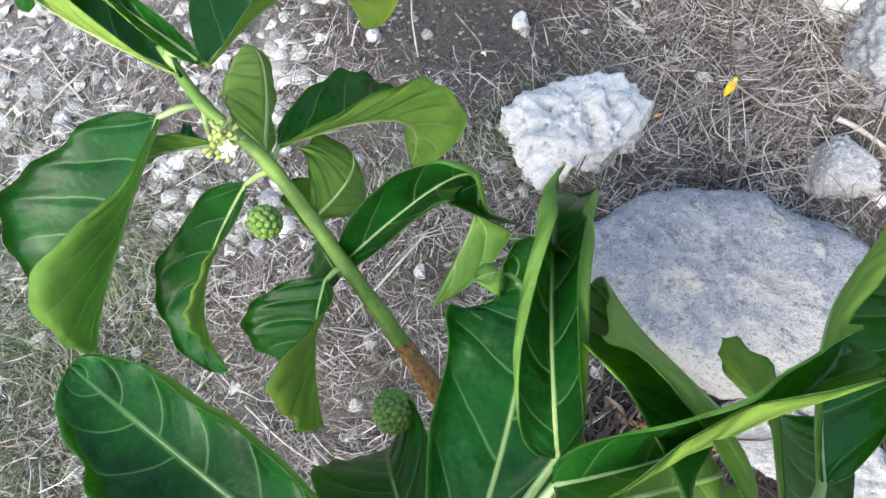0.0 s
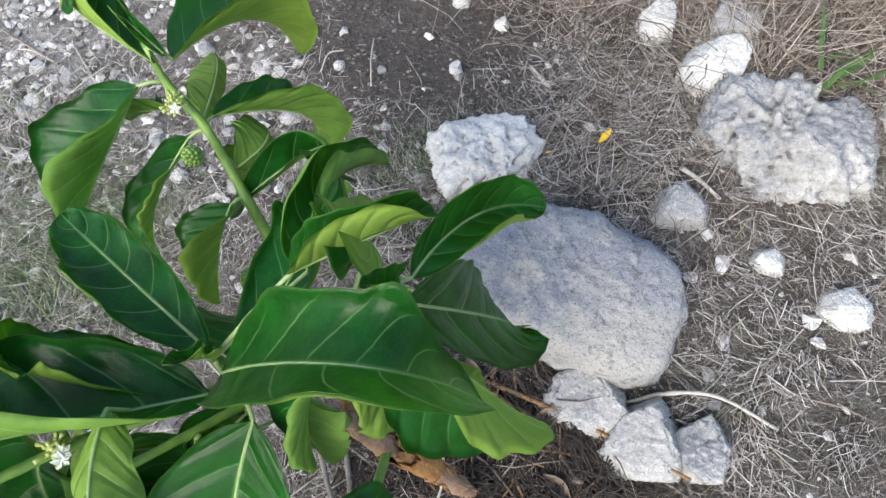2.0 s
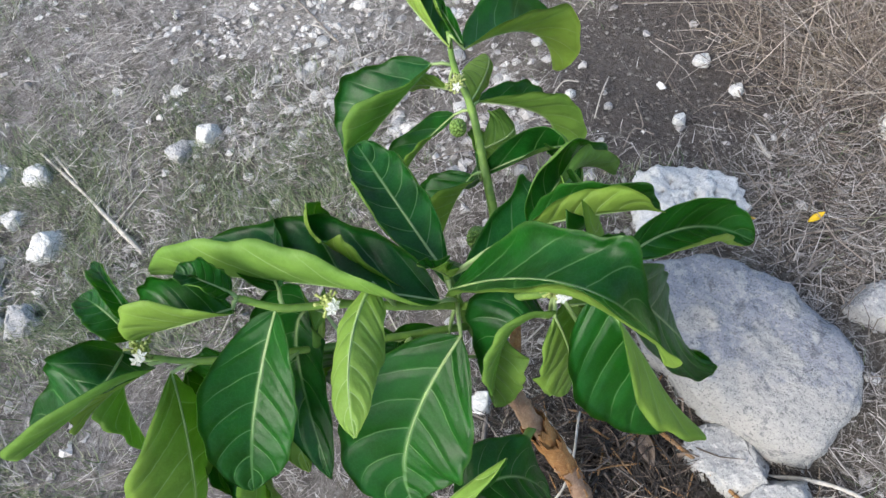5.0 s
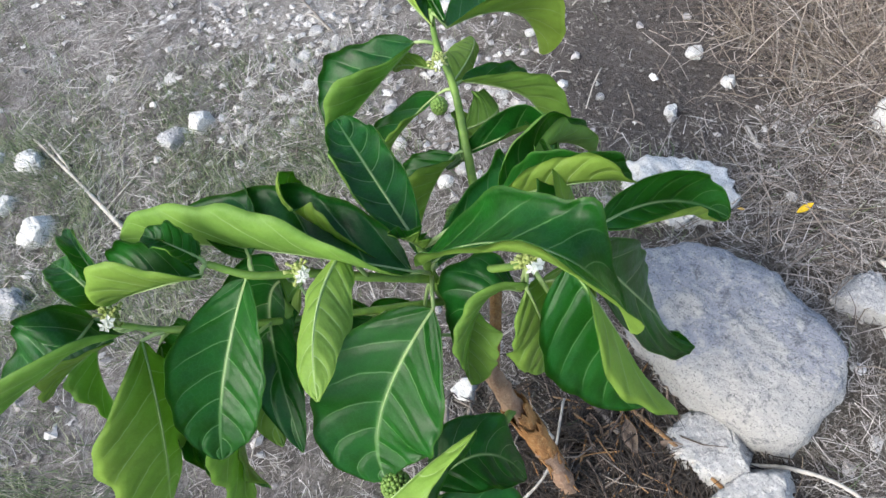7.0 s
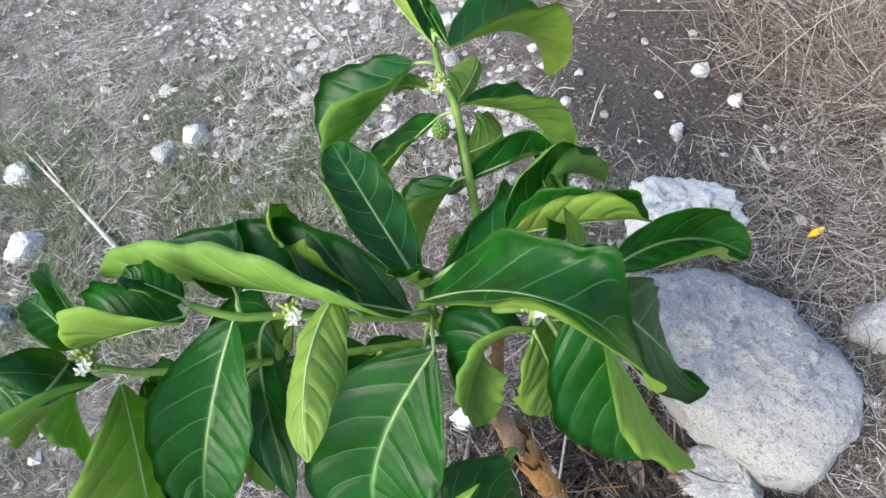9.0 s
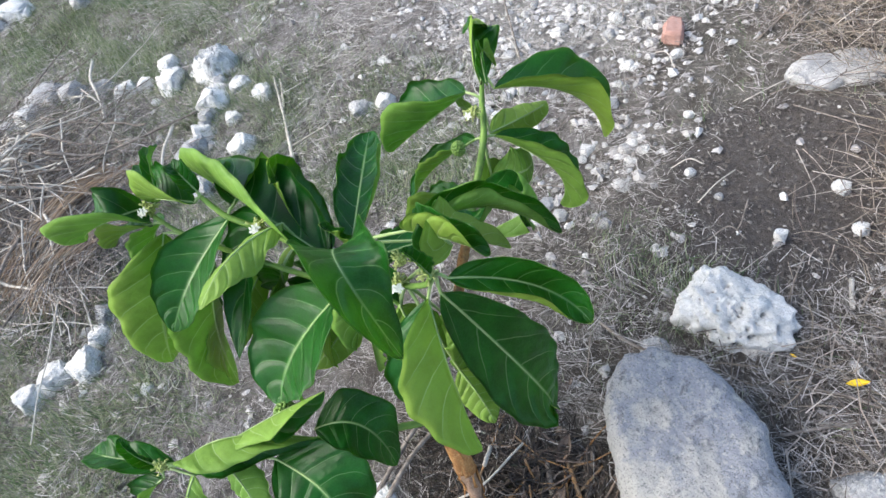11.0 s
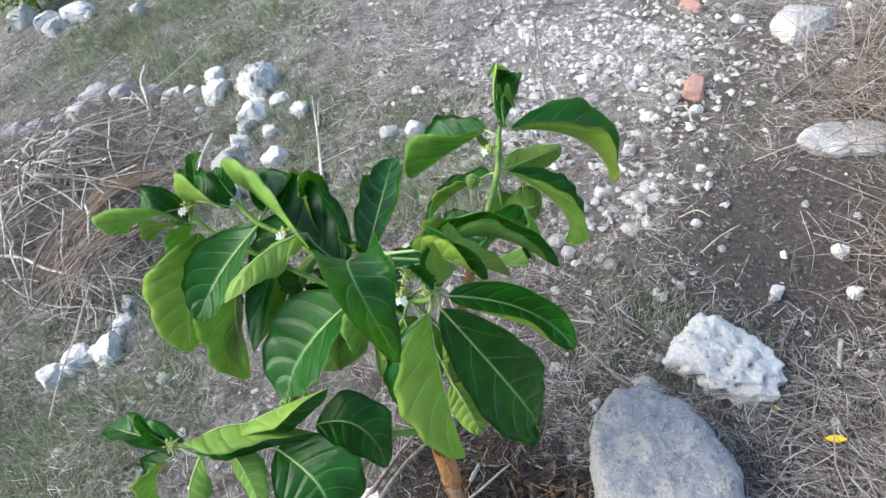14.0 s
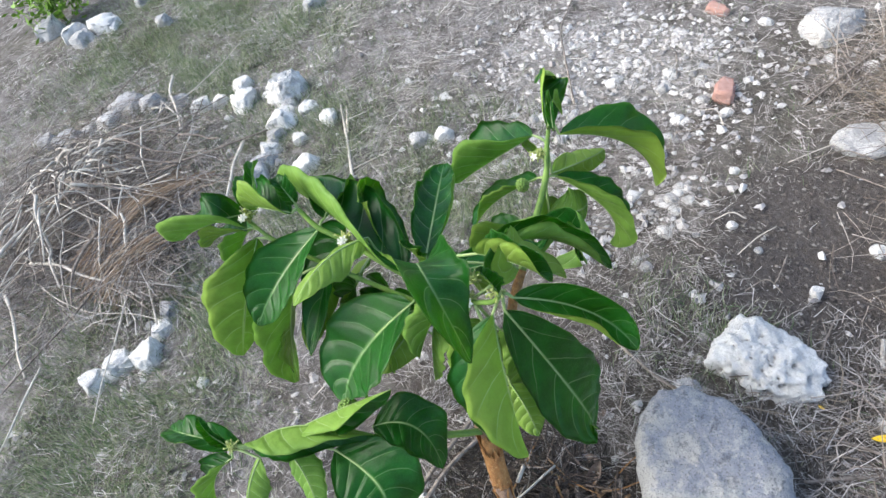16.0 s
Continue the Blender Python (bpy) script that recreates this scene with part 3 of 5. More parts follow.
def build_stone_lines():
    """Loose stones laid in a line and heaped, far behind the shrub."""
    rng = random.Random(5)
    kinds = []
    for i in range(7):
        radii = [1 + rng.uniform(-0.28, 0.28) for _ in range(7)]
        kinds.append(rock_mesh("stone", radii, rng.uniform(0.7, 1.05), WHITE_ROCK if i % 3 else ROUGH_ROCK, 70 + i, 4, 0.15, 0.6, 24, 0.55, buried=0.5, square=0.5, facets=9, cut=0.66, detail=1.5))
    chips = []
    for i in range(7):
        radii = [1 + rng.uniform(-0.28, 0.28) for _ in range(7)]
        chips.append(rock_mesh("stone", radii, rng.uniform(0.6, 0.95), WHITE_ROCK if i % 3 else ROUGH_ROCK, 170 + i, 2, 0.22, 0.0, 24, buried=0.5, facets=9, cut=0.7, box=2.4))
    for me in kinds + chips:
        for v in me.vertices:
            v.co *= 0.07
    for me in chips:
        me.polygons.foreach_set("use_smooth", np.zeros(len(me.polygons), bool))
    laid = ((-2.81, -1.28, 0.072), (-2.71, -1.12, 0.055), (-2.66, -0.96, 0.044), (-2.52, -0.83, 0.046), (-2.46, -0.71, 0.038), (-2.38, -0.58, 0.059), (-2.53, -0.58, 0.038), (-2.73, -1.52, 0.032), (-2.71, -1.40, 0.047), (-2.70, -1.65, 0.057), (-2.75, -1.77, 0.044),
            (-1.05, -1.01, .035), (-.96, -1.04, .035), (-.85, -1.1, .05), (-.87, -1.22, .048), (-.83, -1.31, .042),
            (-4.12, -1.52, .08), (-4.16, -1.77, .065), (-4.02, -1.7, .06), (-4.4, -1.98, .08), (-4.35, -1.25, .06), (-3.8, -1.07, .04), (-3.2, -.05, .06))
    for i, (x, y, s) in enumerate(laid):
        rock("stone", x, y, kinds[(i * 3 + i // 7) % 7], "white pitted limestone stone laid in a line", "stone", "stones laid in a line", rng.uniform(0, 360), 0.012, s * 1.8 / 0.07)
    for i in range(30):
        x, y, _ = laid[rng.randrange(len(laid) - 6)]
        rock("stone", x + rng.gauss(0, 0.09), y + rng.gauss(0, 0.09), chips[rng.randrange(7)], "small white limestone stone beside a line of stones", "stone", "stones laid in a line", rng.uniform(0, 360), 0.0, rng.uniform(0.018, 0.045) / 0.07)
    me = rock_mesh("stone", (0.13, 0.11, 0.13, 0.1, 0.12, 0.14, 0.11, 0.12), 0.2, WHITE_ROCK, 92, 5, 0.24, 0.7, 22, 0.75, buried=0.3, square=0.8, facets=8, cut=0.72, detail=1.6)
    rock("stone", -2.27, -0.33, me, "tall white porous limestone heading a small cairn", "stone", "stones of the cairn", 40, scale=0.9)
    heap = ((-2.07, -0.25, 0.042), (-2.15, -0.34, 0.034), (-2.04, -0.40, 0.069), (-1.96, -0.44, 0.041), (-1.85, -0.33, 0.035), (-1.85, -0.49, 0.043), (-1.77, -0.53, 0.060), (-1.63, -0.34, 0.046), (-1.69, -0.57, 0.059), (-1.55, -0.62, 0.042), (-1.46, -0.55, 0.049), (-1.92, -0.16, 0.043), (-2.10, -0.37, 0.036), (-1.90, -0.47, 0.035))
    for i, (x, y, s) in enumerate(heap):
        rock("stone", x, y, kinds[(i * 2 + 1) % 7], "white pitted limestone stone in a small cairn", "stone", "stones of the cairn", rng.uniform(0, 360), 0.012, s * 1.55 / 0.07, (rng.uniform(-20, 20), rng.uniform(-20, 20)))
    nests = [(-0.75, 0.72), (-0.55, 0.9), (-0.95, 0.6), (-1.1, 0.95), (-1.35, 0.75), (-0.9, 1.15), (-1.3, 1.3), (-1.6, 1.1), (-0.6, 0.55), (-1.15, 0.35)]
    for i in range(270):
        if i % 4:
            cx, cy = nests[rng.randrange(len(nests))]
            x, y = rng.gauss(cx, 0.11), rng.gauss(cy, 0.11)
        else:
            x, y = rng.uniform(-2.4, -0.25), rng.uniform(-1.0, 2.0)
        s = 0.01 + 0.03 * rng.random() ** 2.2
        rock("stone", x, y, chips[rng.randrange(7)], "small white limestone stone lying loose on dusty ground", "stone", "loose stones", rng.uniform(0, 360), 0, s / 0.07, (rng.uniform(-25, 25), rng.uniform(-25, 25)))


build_stone_lines()


# ---- litter on the ground ----
def scatter(count, seed, box, density):
    rng = np.random.default_rng(seed)
    out = np.zeros((0, 2))
    while len(out) < count:
        p = np.column_stack([rng.uniform(box[0], box[1], count), rng.uniform(box[2], box[3], count)])
        out = np.vstack([out, p[rng.random(count) < density(p[:, 0], p[:, 1])]])
    return out[:count], rng


def blades(name, points, rng, length, width, lift, bend, mat, upright=0.0, round_section=True, stations=4):
    """Thin stalks: each a bent strip of four stations with three sides."""
    n = len(points)
    le = rng.uniform(length[0], length[1], n) * (0.5 + rng.random(n))
    wi = rng.uniform(width[0], width[1], n)
    flow = 2.4 * np.sin(6.1 * points[:, 0] + 1.7 * np.sin(4.3 * points[:, 1])) + 2.1 * np.sin(5.2 * points[:, 1] - 1.3 * np.sin(5.7 * points[:, 0]))
    th = np.where(rng.random(n) < 0.45, rng.uniform(0, 2 * np.pi, n), flow + rng.normal(0, 0.6, n))
    b = rng.normal(0, bend, n)
    up = np.clip(rng.normal(upright, 0.12 + 0.3 * upright, n), -0.05, 1.4)
    z0 = rng.uniform(lift[0], lift[1], n)
    rings = []
    p = np.column_stack([points, lie(points[:, 0], points[:, 1]) + z0])
    if upright < 0.3:
        p[:, 0] -= np.cos(th) * le * 0.5
        p[:, 1] -= np.sin(th) * le * 0.5
    k = stations
    for i in range(k):
        w = wi * (1 - 0.75 * (i / (k - 1)) ** 2) * 0.5
        nx, ny = -np.sin(th), np.cos(th)
        side = np.column_stack([nx, ny, np.zeros(n)])
        top = np.column_stack([-np.cos(th) * np.sin(up), -np.sin(th) * np.sin(up), np.cos(up)])
        rings.append(np.stack([p + side * w[:, None], p + top * w[:, None] * (1.2 if round_section else 0.25), p - side * w[:, None]], 1))
        step = le / (k - 1)
        p = p + np.column_stack([np.cos(th) * np.cos(up) * step, np.sin(th) * np.cos(up) * step, np.sin(up) * step])
        th = th + b + rng.normal(0, bend * 0.7, n)
        up = up - np.abs(b) * upright * 0.8
    v = np.stack(rings, 1).reshape(-1, 3)
    base = (np.arange(n) * k * 3)[:, None, None]
    f = []
    for i in range(k - 1):
        for j in range(2):
            a, c = i * 3 + j, i * 3 + (j + 1) % 3
            f.append([a, c, c + 3, a + 3])
    faces = (base + np.array(f)[None]).reshape(-1, 4)
    return link_mesh(name, v.tolist(), faces.tolist(), [mat], True)


def build_litter():
    def straw_density(x, y):
        near = np.exp(-((x - 0.3) ** 2 + (y - 0.45) ** 2) / 2.8)
        tuft = np.sin(17 * x + 3 * np.sin(9 * y)) * np.sin(15 * y + 2.6 * np.sin(8 * x)) + 0.6 * np.sin(41 * x - 9 * y) * np.sin(37 * y + 12 * x)
        return np.clip((0.38 + near) * np.clip(0.5 + 0.65 * tuft, 0.1, 1) * (1 - 0.97 * bare_or_shaded_soil(x, y)) * (1 - 0.5 * gravelly(x, y)), 0, 1)

    kinds = ((1, 70000, (0.012, 0.045), (0.001, 0.0026), (0.002, 0.012), DARK_STRAW, "dark weathered grass litter matted over the ground"),
             (11, 78000, (0.014, 0.055), (0.0008, 0.0022), (0.005, 0.026), STRAW, "grey dry grass stalks lying matted over the ground"),
             (12, 6000, (0.04, 0.11), (0.0012, 0.003), (0.01, 0.035), STRAW, "longer dry grass stalks lying over the litter"),
             (13, 6500, (0.035, 0.1), (0.0011, 0.0027), (0.012, 0.04), PALE_STRAW, "bleached pale stalks lying loose over the litter"))
    for seed, count, span, thick, lift, mat, label in kinds:
        pts, rng = scatter(count, seed, (-3.6, 1.6, -2.2, 2.6), straw_density)
        ob = new("dry_grass_litter", blades("dry_grass_litter", pts, rng, span, thick, lift, 0.26, mat, 0.06, stations=2 if seed == 1 else 3))
        tagged(ob, label, "dry grass", kind="stuff")

    pts, rng = scatter(90000, 16, (-2.4, 1.6, -1.5, 2.3), lambda x, y: np.clip(0.25 + 1.0 * np.exp(-((x - 0.4) ** 2 + (y - 0.5) ** 2) / 1.6), 0, 1) * (1 - 0.95 * bare_or_shaded_soil(x, y)) * (1 - 0.5 * gravelly(x, y)))
    ob = new("dry_grass_litter", blades("dry_grass_litter", pts, rng, (0.008, 0.03), (0.0009, 0.002), (0.001, 0.016), 0.2, CHAFF, 0.08, stations=2))
    tagged(ob, "fine grey-brown chaff crumbled over the ground", "dry grass", kind="stuff")

    pts, rng = scatter(17000, 15, (-5.6, -1.0, -3.2, 2.6), lambda x, y: np.clip(0.3 + 0.7 * np.sin(5 * x + 2 * np.sin(3 * y)) * np.sin(4.3 * y + x), 0.08, 1))
    ob = new("dry_grass_litter", blades("dry_grass_litter", pts, rng, (0.03, 0.09), (0.0018, 0.004), (0.004, 0.03), 0.16, PALE_STRAW, 0.12, stations=3))
    tagged(ob, "pale dry grass strewn between tufts far behind the shrub", "dry grass", kind="stuff")

    def long_density(x, y):
        a = patch(x, y, 0.5, 1.6, 0.55, 0.42, 10, 0.5)
        b = patch(x, y, 0.5, 1.0, 0.35, 0.3, 0, 0.6)
        c = patch(x, y, 0.3, 0.2, 0.35, 0.25, 0, 0.5)
        d = patch(x, y, 0.9, 0.55, 0.5, 0.5, 0, 0.5)
        return np.clip(maxima(a, 0.4 * b, 0.03 * c, 0.06 * d, 0.7 * patch(x, y, -0.5, 2.1, 0.45, 0.35, 0, 0.5)), 0, 1)

    pts, rng = scatter(2600, 2, (-1.1, 1.7, -0.3, 2.6), long_density)
    ob = new("long_dry_grass", blades("long_dry_grass", pts, rng, (0.07, 0.22), (0.0016, 0.004), (0.008, 0.06), 0.34, GOLD_STRAW))
    tagged(ob, "long golden dry grass stalks fallen across the ground", "dry grass", kind="stuff")

    def tuft_density(x, y):
        a = patch(x, y, 0.55, 1.75, 0.55, 0.3, 15, 0.4)
        b = patch(x, y, 0.93, 1.4, 0.3, 0.2, 0, 0.5)
        return maxima(a, 0.7 * b, 0.5 * patch(x, y, -0.5, 2.2, 0.4, 0.35, 0, 0.5))

    pts, rng = scatter(6500, 3, (-1.0, 1.7, 1.1, 2.7), tuft_density)
    ob = new("standing_dry_grass", blades("standing_dry_grass", pts, rng, (0.12, 0.34), (0.0018, 0.0042), (0.0, 0.01), 0.36, GOLD_STRAW, 0.6, stations=5))
    tagged(ob, "standing clump of golden dry grass", "dry grass", kind="stuff")

    pts, rng = scatter(78000, 4, (-4.6, 1.6, -2.6, 2.0), lambda x, y: grassy(x, y) ** 2 * (0.35 + 0.65 * (np.sin(x * 7.3 + 2 * np.sin(y * 4)) * np.sin(y * 6.1 + x) > -0.1)) * (1 - bare_or_shaded_soil(x, y)))
    ob = new("short_grass", blades("short_grass", pts, rng, (0.025, 0.065), (0.0016, 0.0036), (-0.002, 0.006), 0.28, GRASS, 0.8, False, 3))
    tagged(ob, "sparse short grey-green grass", "grass", kind="stuff")

    # Brown shreds whose colour also carries the shade under the shrub.
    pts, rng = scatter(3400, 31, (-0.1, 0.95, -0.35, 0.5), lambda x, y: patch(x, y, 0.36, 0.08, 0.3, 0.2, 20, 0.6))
    ob = new("brown_litter", blades("brown_litter", pts, rng, (0.03, 0.12), (0.0015, 0.005), (0.005, 0.04), 0.35, SHADED_BROWN_LITTER, 0.1))
    tagged(ob, "brown shreds of bark and stalks by the trunk, darkened with the shrub's shade", "litter", kind="stuff")

    pts, rng = scatter(9, 9, (0.75, 1.1, 1.1, 1.4), lambda x, y: patch(x, y, 0.93, 1.24, 0.06, 0.05))
    ob = new("grass_clump", blades("grass_clump", pts, rng, (0.1, 0.2), (0.01, 0.02), (0.02, 0.1), 0.4, GREEN_BLADE, 0.7, False))
    tagged(ob, "small clump of broad green grass behind the weathered rock", "grass", kind="stuff")


build_litter()


def lumps(name, points, rng, size, mat):
    """Small angular pebbles, eight-sided, joined into one mesh."""
    n = len(points)
    octa = np.array([(1, 0, 0), (0, 1, 0), (-1, 0, 0), (0, -1, 0), (0, 0, 1), (0, 0, -1), (0.7, 0.7, 0.3), (-0.7, 0.6, 0.35), (-0.6, -0.7, 0.3), (0.7, -0.65, 0.35)], float)
    s = size[0] + (size[1] - size[0]) * rng.random(n) ** 7.5
    shape = octa[None] * (1 + rng.uniform(-0.5, 0.4, (n, 10, 1))) * s[:, None, None] * np.stack([np.ones(n), rng.uniform(0.6, 1, n), rng.uniform(0.45, 0.85, n)], -1)[:, None, :]
    t = rng.uniform(0, 6.28, n)
    c, q = np.cos(t)[:, None], np.sin(t)[:, None]
    x, y = shape[..., 0] * c - shape[..., 1] * q, shape[..., 0] * q + shape[..., 1] * c
    v = np.stack([x + points[:, :1], y + points[:, 1:], shape[..., 2] + (lie(points[:, 0], points[:, 1]) + s * 0.2)[:, None]], -1).reshape(-1, 3)
    tri = np.array([(0, 6, 4), (6, 1, 4), (1, 7, 4), (7, 2, 4), (2, 8, 4), (8, 3, 4), (3, 9, 4), (9, 0, 4), (6, 0, 5), (1, 6, 5), (7, 1, 5), (2, 7, 5), (8, 2, 5), (3, 8, 5), (9, 3, 5), (0, 9, 5)])
    faces = ((np.arange(n) * 10)[:, None, None] + tri[None]).reshape(-1, 3)
    return link_mesh(name, v.tolist(), faces.tolist(), [mat], False)


def build_gravel():
    pts, rng = scatter(17000, 6, (-3.2, 1.6, -1.8, 2.5), lambda x, y: np.clip(gravelly(x, y) ** 1.5 * np.clip(0.55 + 0.6 * np.sin(9 * x + 2 * np.sin(7 * y)) * np.sin(8 * y + 2 * np.sin(6 * x)), 0.1, 1) + 0.05, 0, 1) * (1 - 0.85 * bare_or_shaded_soil(x, y)))
    tagged(new("gravel", lumps("gravel", pts, rng, (0.0018, 0.024), PEBBLE)), "scattered white limestone gravel", "gravel", kind="stuff")
    pts, rng = scatter(9000, 7, (-0.9, 0.7, -0.1, 1.9), lambda x, y: bare_or_shaded_soil(x, y))
    tagged(new("soil_crumbs", lumps("soil_crumbs", pts, rng, (0.0012, 0.008), CRUMB)), "loose dark soil crumbs with pale specks", "soil", kind="stuff")


build_gravel()


def tube_mesh(name, points, radii, mat, sides=8, wobble=0.0, seed=1):
    """A closed tapering tube along points."""
    pts = [Vector(p) for p in points]
    verts, faces = [], []
    up = Vector((0.13, 0.29, 0.95)).normalized()
    for i, p in enumerate(pts):
        t = (pts[min(i + 1, len(pts) - 1)] - pts[max(i - 1, 0)]).normalized()
        a = t.cross(up)
        if a.length < 0.1:
            a = t.cross(Vector((1, 0, 0)))
        a.normalize()
        b = t.cross(a)
        for j in range(sides):
            g = 2 * math.pi * j / sides
            q = a * math.cos(g) + b * math.sin(g)
            r = radii[i] * (1 + wobble * noise.noise((p + q * radii[i]) * 60 + Vector((seed, 0, 0))))
            verts.append(p + q * r)
    for i in range(len(pts) - 1):
        for j in range(sides):
            k = (j + 1) % sides
            faces.append((i * sides + j, i * sides + k, (i + 1) * sides + k, (i + 1) * sides + j))
    faces.append(tuple(range(sides))[::-1])
    faces.append(tuple(range((len(pts) - 1) * sides, len(pts) * sides)))
    return link_mesh(name, [tuple(v) for v in verts], faces, [mat])


def smooth_line(points, per=6):
    """Catmull-Rom through points."""
    p = [Vector(q) for q in points]
    p = [p[0] * 2 - p[1]] + p + [p[-1] * 2 - p[-2]]
    out = []
    for i in range(1, len(p) - 2):
        for k in range(per):
            t = k / per
            a, b, c, d = p[i - 1], p[i], p[i + 1], p[i + 2]
            out.append(0.5 * ((2 * b) + (c - a) * t + (2 * a - 5 * b + 4 * c - d) * t * t + (3 * b - a - 3 * c + d) * t ** 3))
    out.append(p[-2])
    return out


def stick(name, points, r0, r1, mat, label, category="stick", group=""):
    line = smooth_line([(x, y, z + float(lie(x, y))) for x, y, z in points])
    n = len(line)
    me = tube_mesh(name, line, [r0 + (r1 - r0) * i / (n - 1) for i in range(n)], mat, 7, 0.35)
    return tagged(new(name, me), label, category, group)


def build_sticks():
    stick("twig", [(-2.0, -0.085, 0.012), (-1.7, -0.11, 0.02), (-1.3, -0.155, 0.01)], 0.005, 0.009, PALE_TWIG, "long pale forked twig lying on short grass", "twig")
    stick("twig", [(-1.96, -0.06, 0.012), (-1.75, -0.095, 0.02)], 0.004, 0.006, PALE_TWIG, "pale side fork of a long twig", "twig")
    stick("twig", [(-1.49, -0.13, 0.012), (-1.5, 0.06, 0.02)], 0.004, 0.003, PALE_TWIG, "short pale twig crossing a longer one", "twig")
    stick("twig", [(0.158, 1.162, 0.012), (0.231, 1.098, 0.012)], 0.007, 0.007, PALE_TWIG, "short flat pale stick on dry grass", "stick")
    stick("twig", [(0.61, 0.897, 0.03), (0.66, 0.87, 0.03), (0.72, 0.835, 0.015)], 0.006, 0.005, PALE_TWIG, "short pale stick behind a small rock", "stick")
    stick("twig", [(0.52, 0.985, 0.02), (0.47, 0.86, 0.022), (0.425, 0.715, 0.02)], 0.006, 0.005, TWIG, "bent grey stalk on dry litter", "stalk")
    stick("twig", [(0.51, 0.98, 0.02), (0.41, 0.9, 0.03), (0.34, 0.83, 0.015)], 0.005, 0.003, TWIG, "thin grey stalk on dry litter", "stalk")
    stick("twig", [(0.55, 0.255, 0.02), (0.65, 0.305, 0.045), (0.76, 0.325, 0.05), (0.9, 0.295, 0.015)], 0.005, 0.004, PALE_TWIG, "arched pale twig over the grey rocks", "twig")
    stick("twig", [(0.235, 0.24, 0.03), (0.46, 0.2, 0.05), (0.72, 0.135, 0.075)], 0.006, 0.004, BARK, "thin reddish-brown twig lying over a rock", "twig")
    stick("twig", [(0.23, 0.32, 0.02), (0.31, 0.27, 0.03), (0.39, 0.2, 0.02)], 0.005, 0.004, TWIG, "grey twig in front of the boulder", "twig")
    stick("twig", [(0.2, 0.2, 0.02), (0.33, 0.16, 0.03), (0.46, 0.15, 0.02)], 0.008, 0.006, TWIG, "thick grey stalk among dead leaves", "stalk")
    stick("twig", [(-2.2, 1.3, 0.01), (-1.9, 1.09, 0.03), (-1.7, 1.01, 0.03), (-1.3, 0.885, 0.015)], 0.004, 0.004, TWIG, "long thin grey runner across the gravel", "twig")
    stick("twig", [(-0.8, 1.62, 0.01), (-0.88, 1.95, 0.04), (-1.0, 2.4, 0.05)], 0.004, 0.006, TWIG, "long pale dry branch", "branch")
    stick("twig", [(-0.2, 1.6, 0.02), (-0.12, 1.45, 0.02), (-0.14, 1.36, 0.01)], 0.002, 0.0025, TWIG, "curved pale stalk on dark soil", "stalk")
    stick("twig", [(-0.45, 1.48, 0.015), (-0.25, 1.56, 0.02), (-0.05, 1.66, 0.02)], 0.002, 0.0025, TWIG, "thin pale stalk on dark soil", "stalk")
    stick("twig", [(0.1, 0.6, 0.02), (0.02, 0.55, 0.02), (-0.14, 0.5, 0.02)], 0.005, 0.005, TWIG, "grey stalk beside the boulder", "stalk")
    stick("twig", [(0.12, -0.3, 0.02), (0.0, -0.12, 0.05), (-0.1, 0.02, 0.03)], 0.007, 0.006, TWIG, "grey dry stick leaning over a stone", "stick")
    stick("twig", [(0.14, -0.26, 0.03), (0.05, -0.12, 0.06), (-0.03, 0.03, 0.03)], 0.007, 0.006, TWIG, "grey dry stick leaning over a stone", "stick")
    stick("twig", [(0.16, -0.22, 0.05), (0.22, -0.02, 0.07), (0.16, 0.16, 0.05)], 0.0035, 0.003, PALE_TWIG, "straight pale straw stalk by the trunk", "stalk")
    stick("twig", [(0.12, 0.08, 0.03), (0.2, 0.05, 0.14)], 0.006, 0.005, PALE_TWIG, "pale broken stalk by the trunk", "stalk")
    rng = random.Random(12)
    for i in range(60):
        x, y = rng.uniform(-1.4, 1.3), rng.uniform(-0.6, 1.8)
        a, le = rng.uniform(0, 6.28), rng.uniform(0.08, 0.26)
        if -0.1 < x < 0.75 and 0.25 < y < 1.0 or (0.5 < x and 0.8 < y):
            continue
        dx, dy, k = math.cos(a) * le / 2, math.sin(a) * le / 2, rng.uniform(-0.03, 0.03)
        stick("twig", [(x - dx, y - dy, 0.012), (x + k, y - k, 0.022), (x + dx, y + dy, 0.012)], rng.uniform(0.002, 0.0035), 0.002, rng.choice((PALE_TWIG, TWIG)), "thin dry stalk lying on the litter", "stalk", "dry stalks")
    for i in range(46):
        x, y = rng.gauss(0.31, 0.1), rng.gauss(0.13, 0.09)
        a, le, k = rng.uniform(0, 6.28), rng.uniform(0.08, 0.22), rng.uniform(-0.02, 0.02)
        dx, dy = math.cos(a) * le / 2, math.sin(a) * le / 2
        stick("twig", [(x - dx, y - dy, rng.uniform(0.01, 0.05)), (x + k, y - k, 0.035), (x + dx, y + dy, rng.uniform(0.01, 0.05))], rng.uniform(0.0018, 0.004), 0.0016, rng.choice((TWIG, BARK, BARK, DEAD_LEAF)), "thin dry twig in the dark litter by the trunk", "twig", "twigs by the trunk")
    # a tangle of dry runners
    for i in range(150):
        cx, cy = rng.gauss(-1.98, 0.36), rng.gauss(-1.42, 0.27)
        a, le, turn = rng.gauss(0.3, 1.0), rng.uniform(0.25, 0.75), rng.uniform(-0.5, 0.5)
        pts = []
        x, y = cx, cy
        for k in range(5):
            hump = 0.04 + 0.17 * math.exp(-((x + 1.95) ** 2 + (y + 1.42) ** 2) / 0.2)
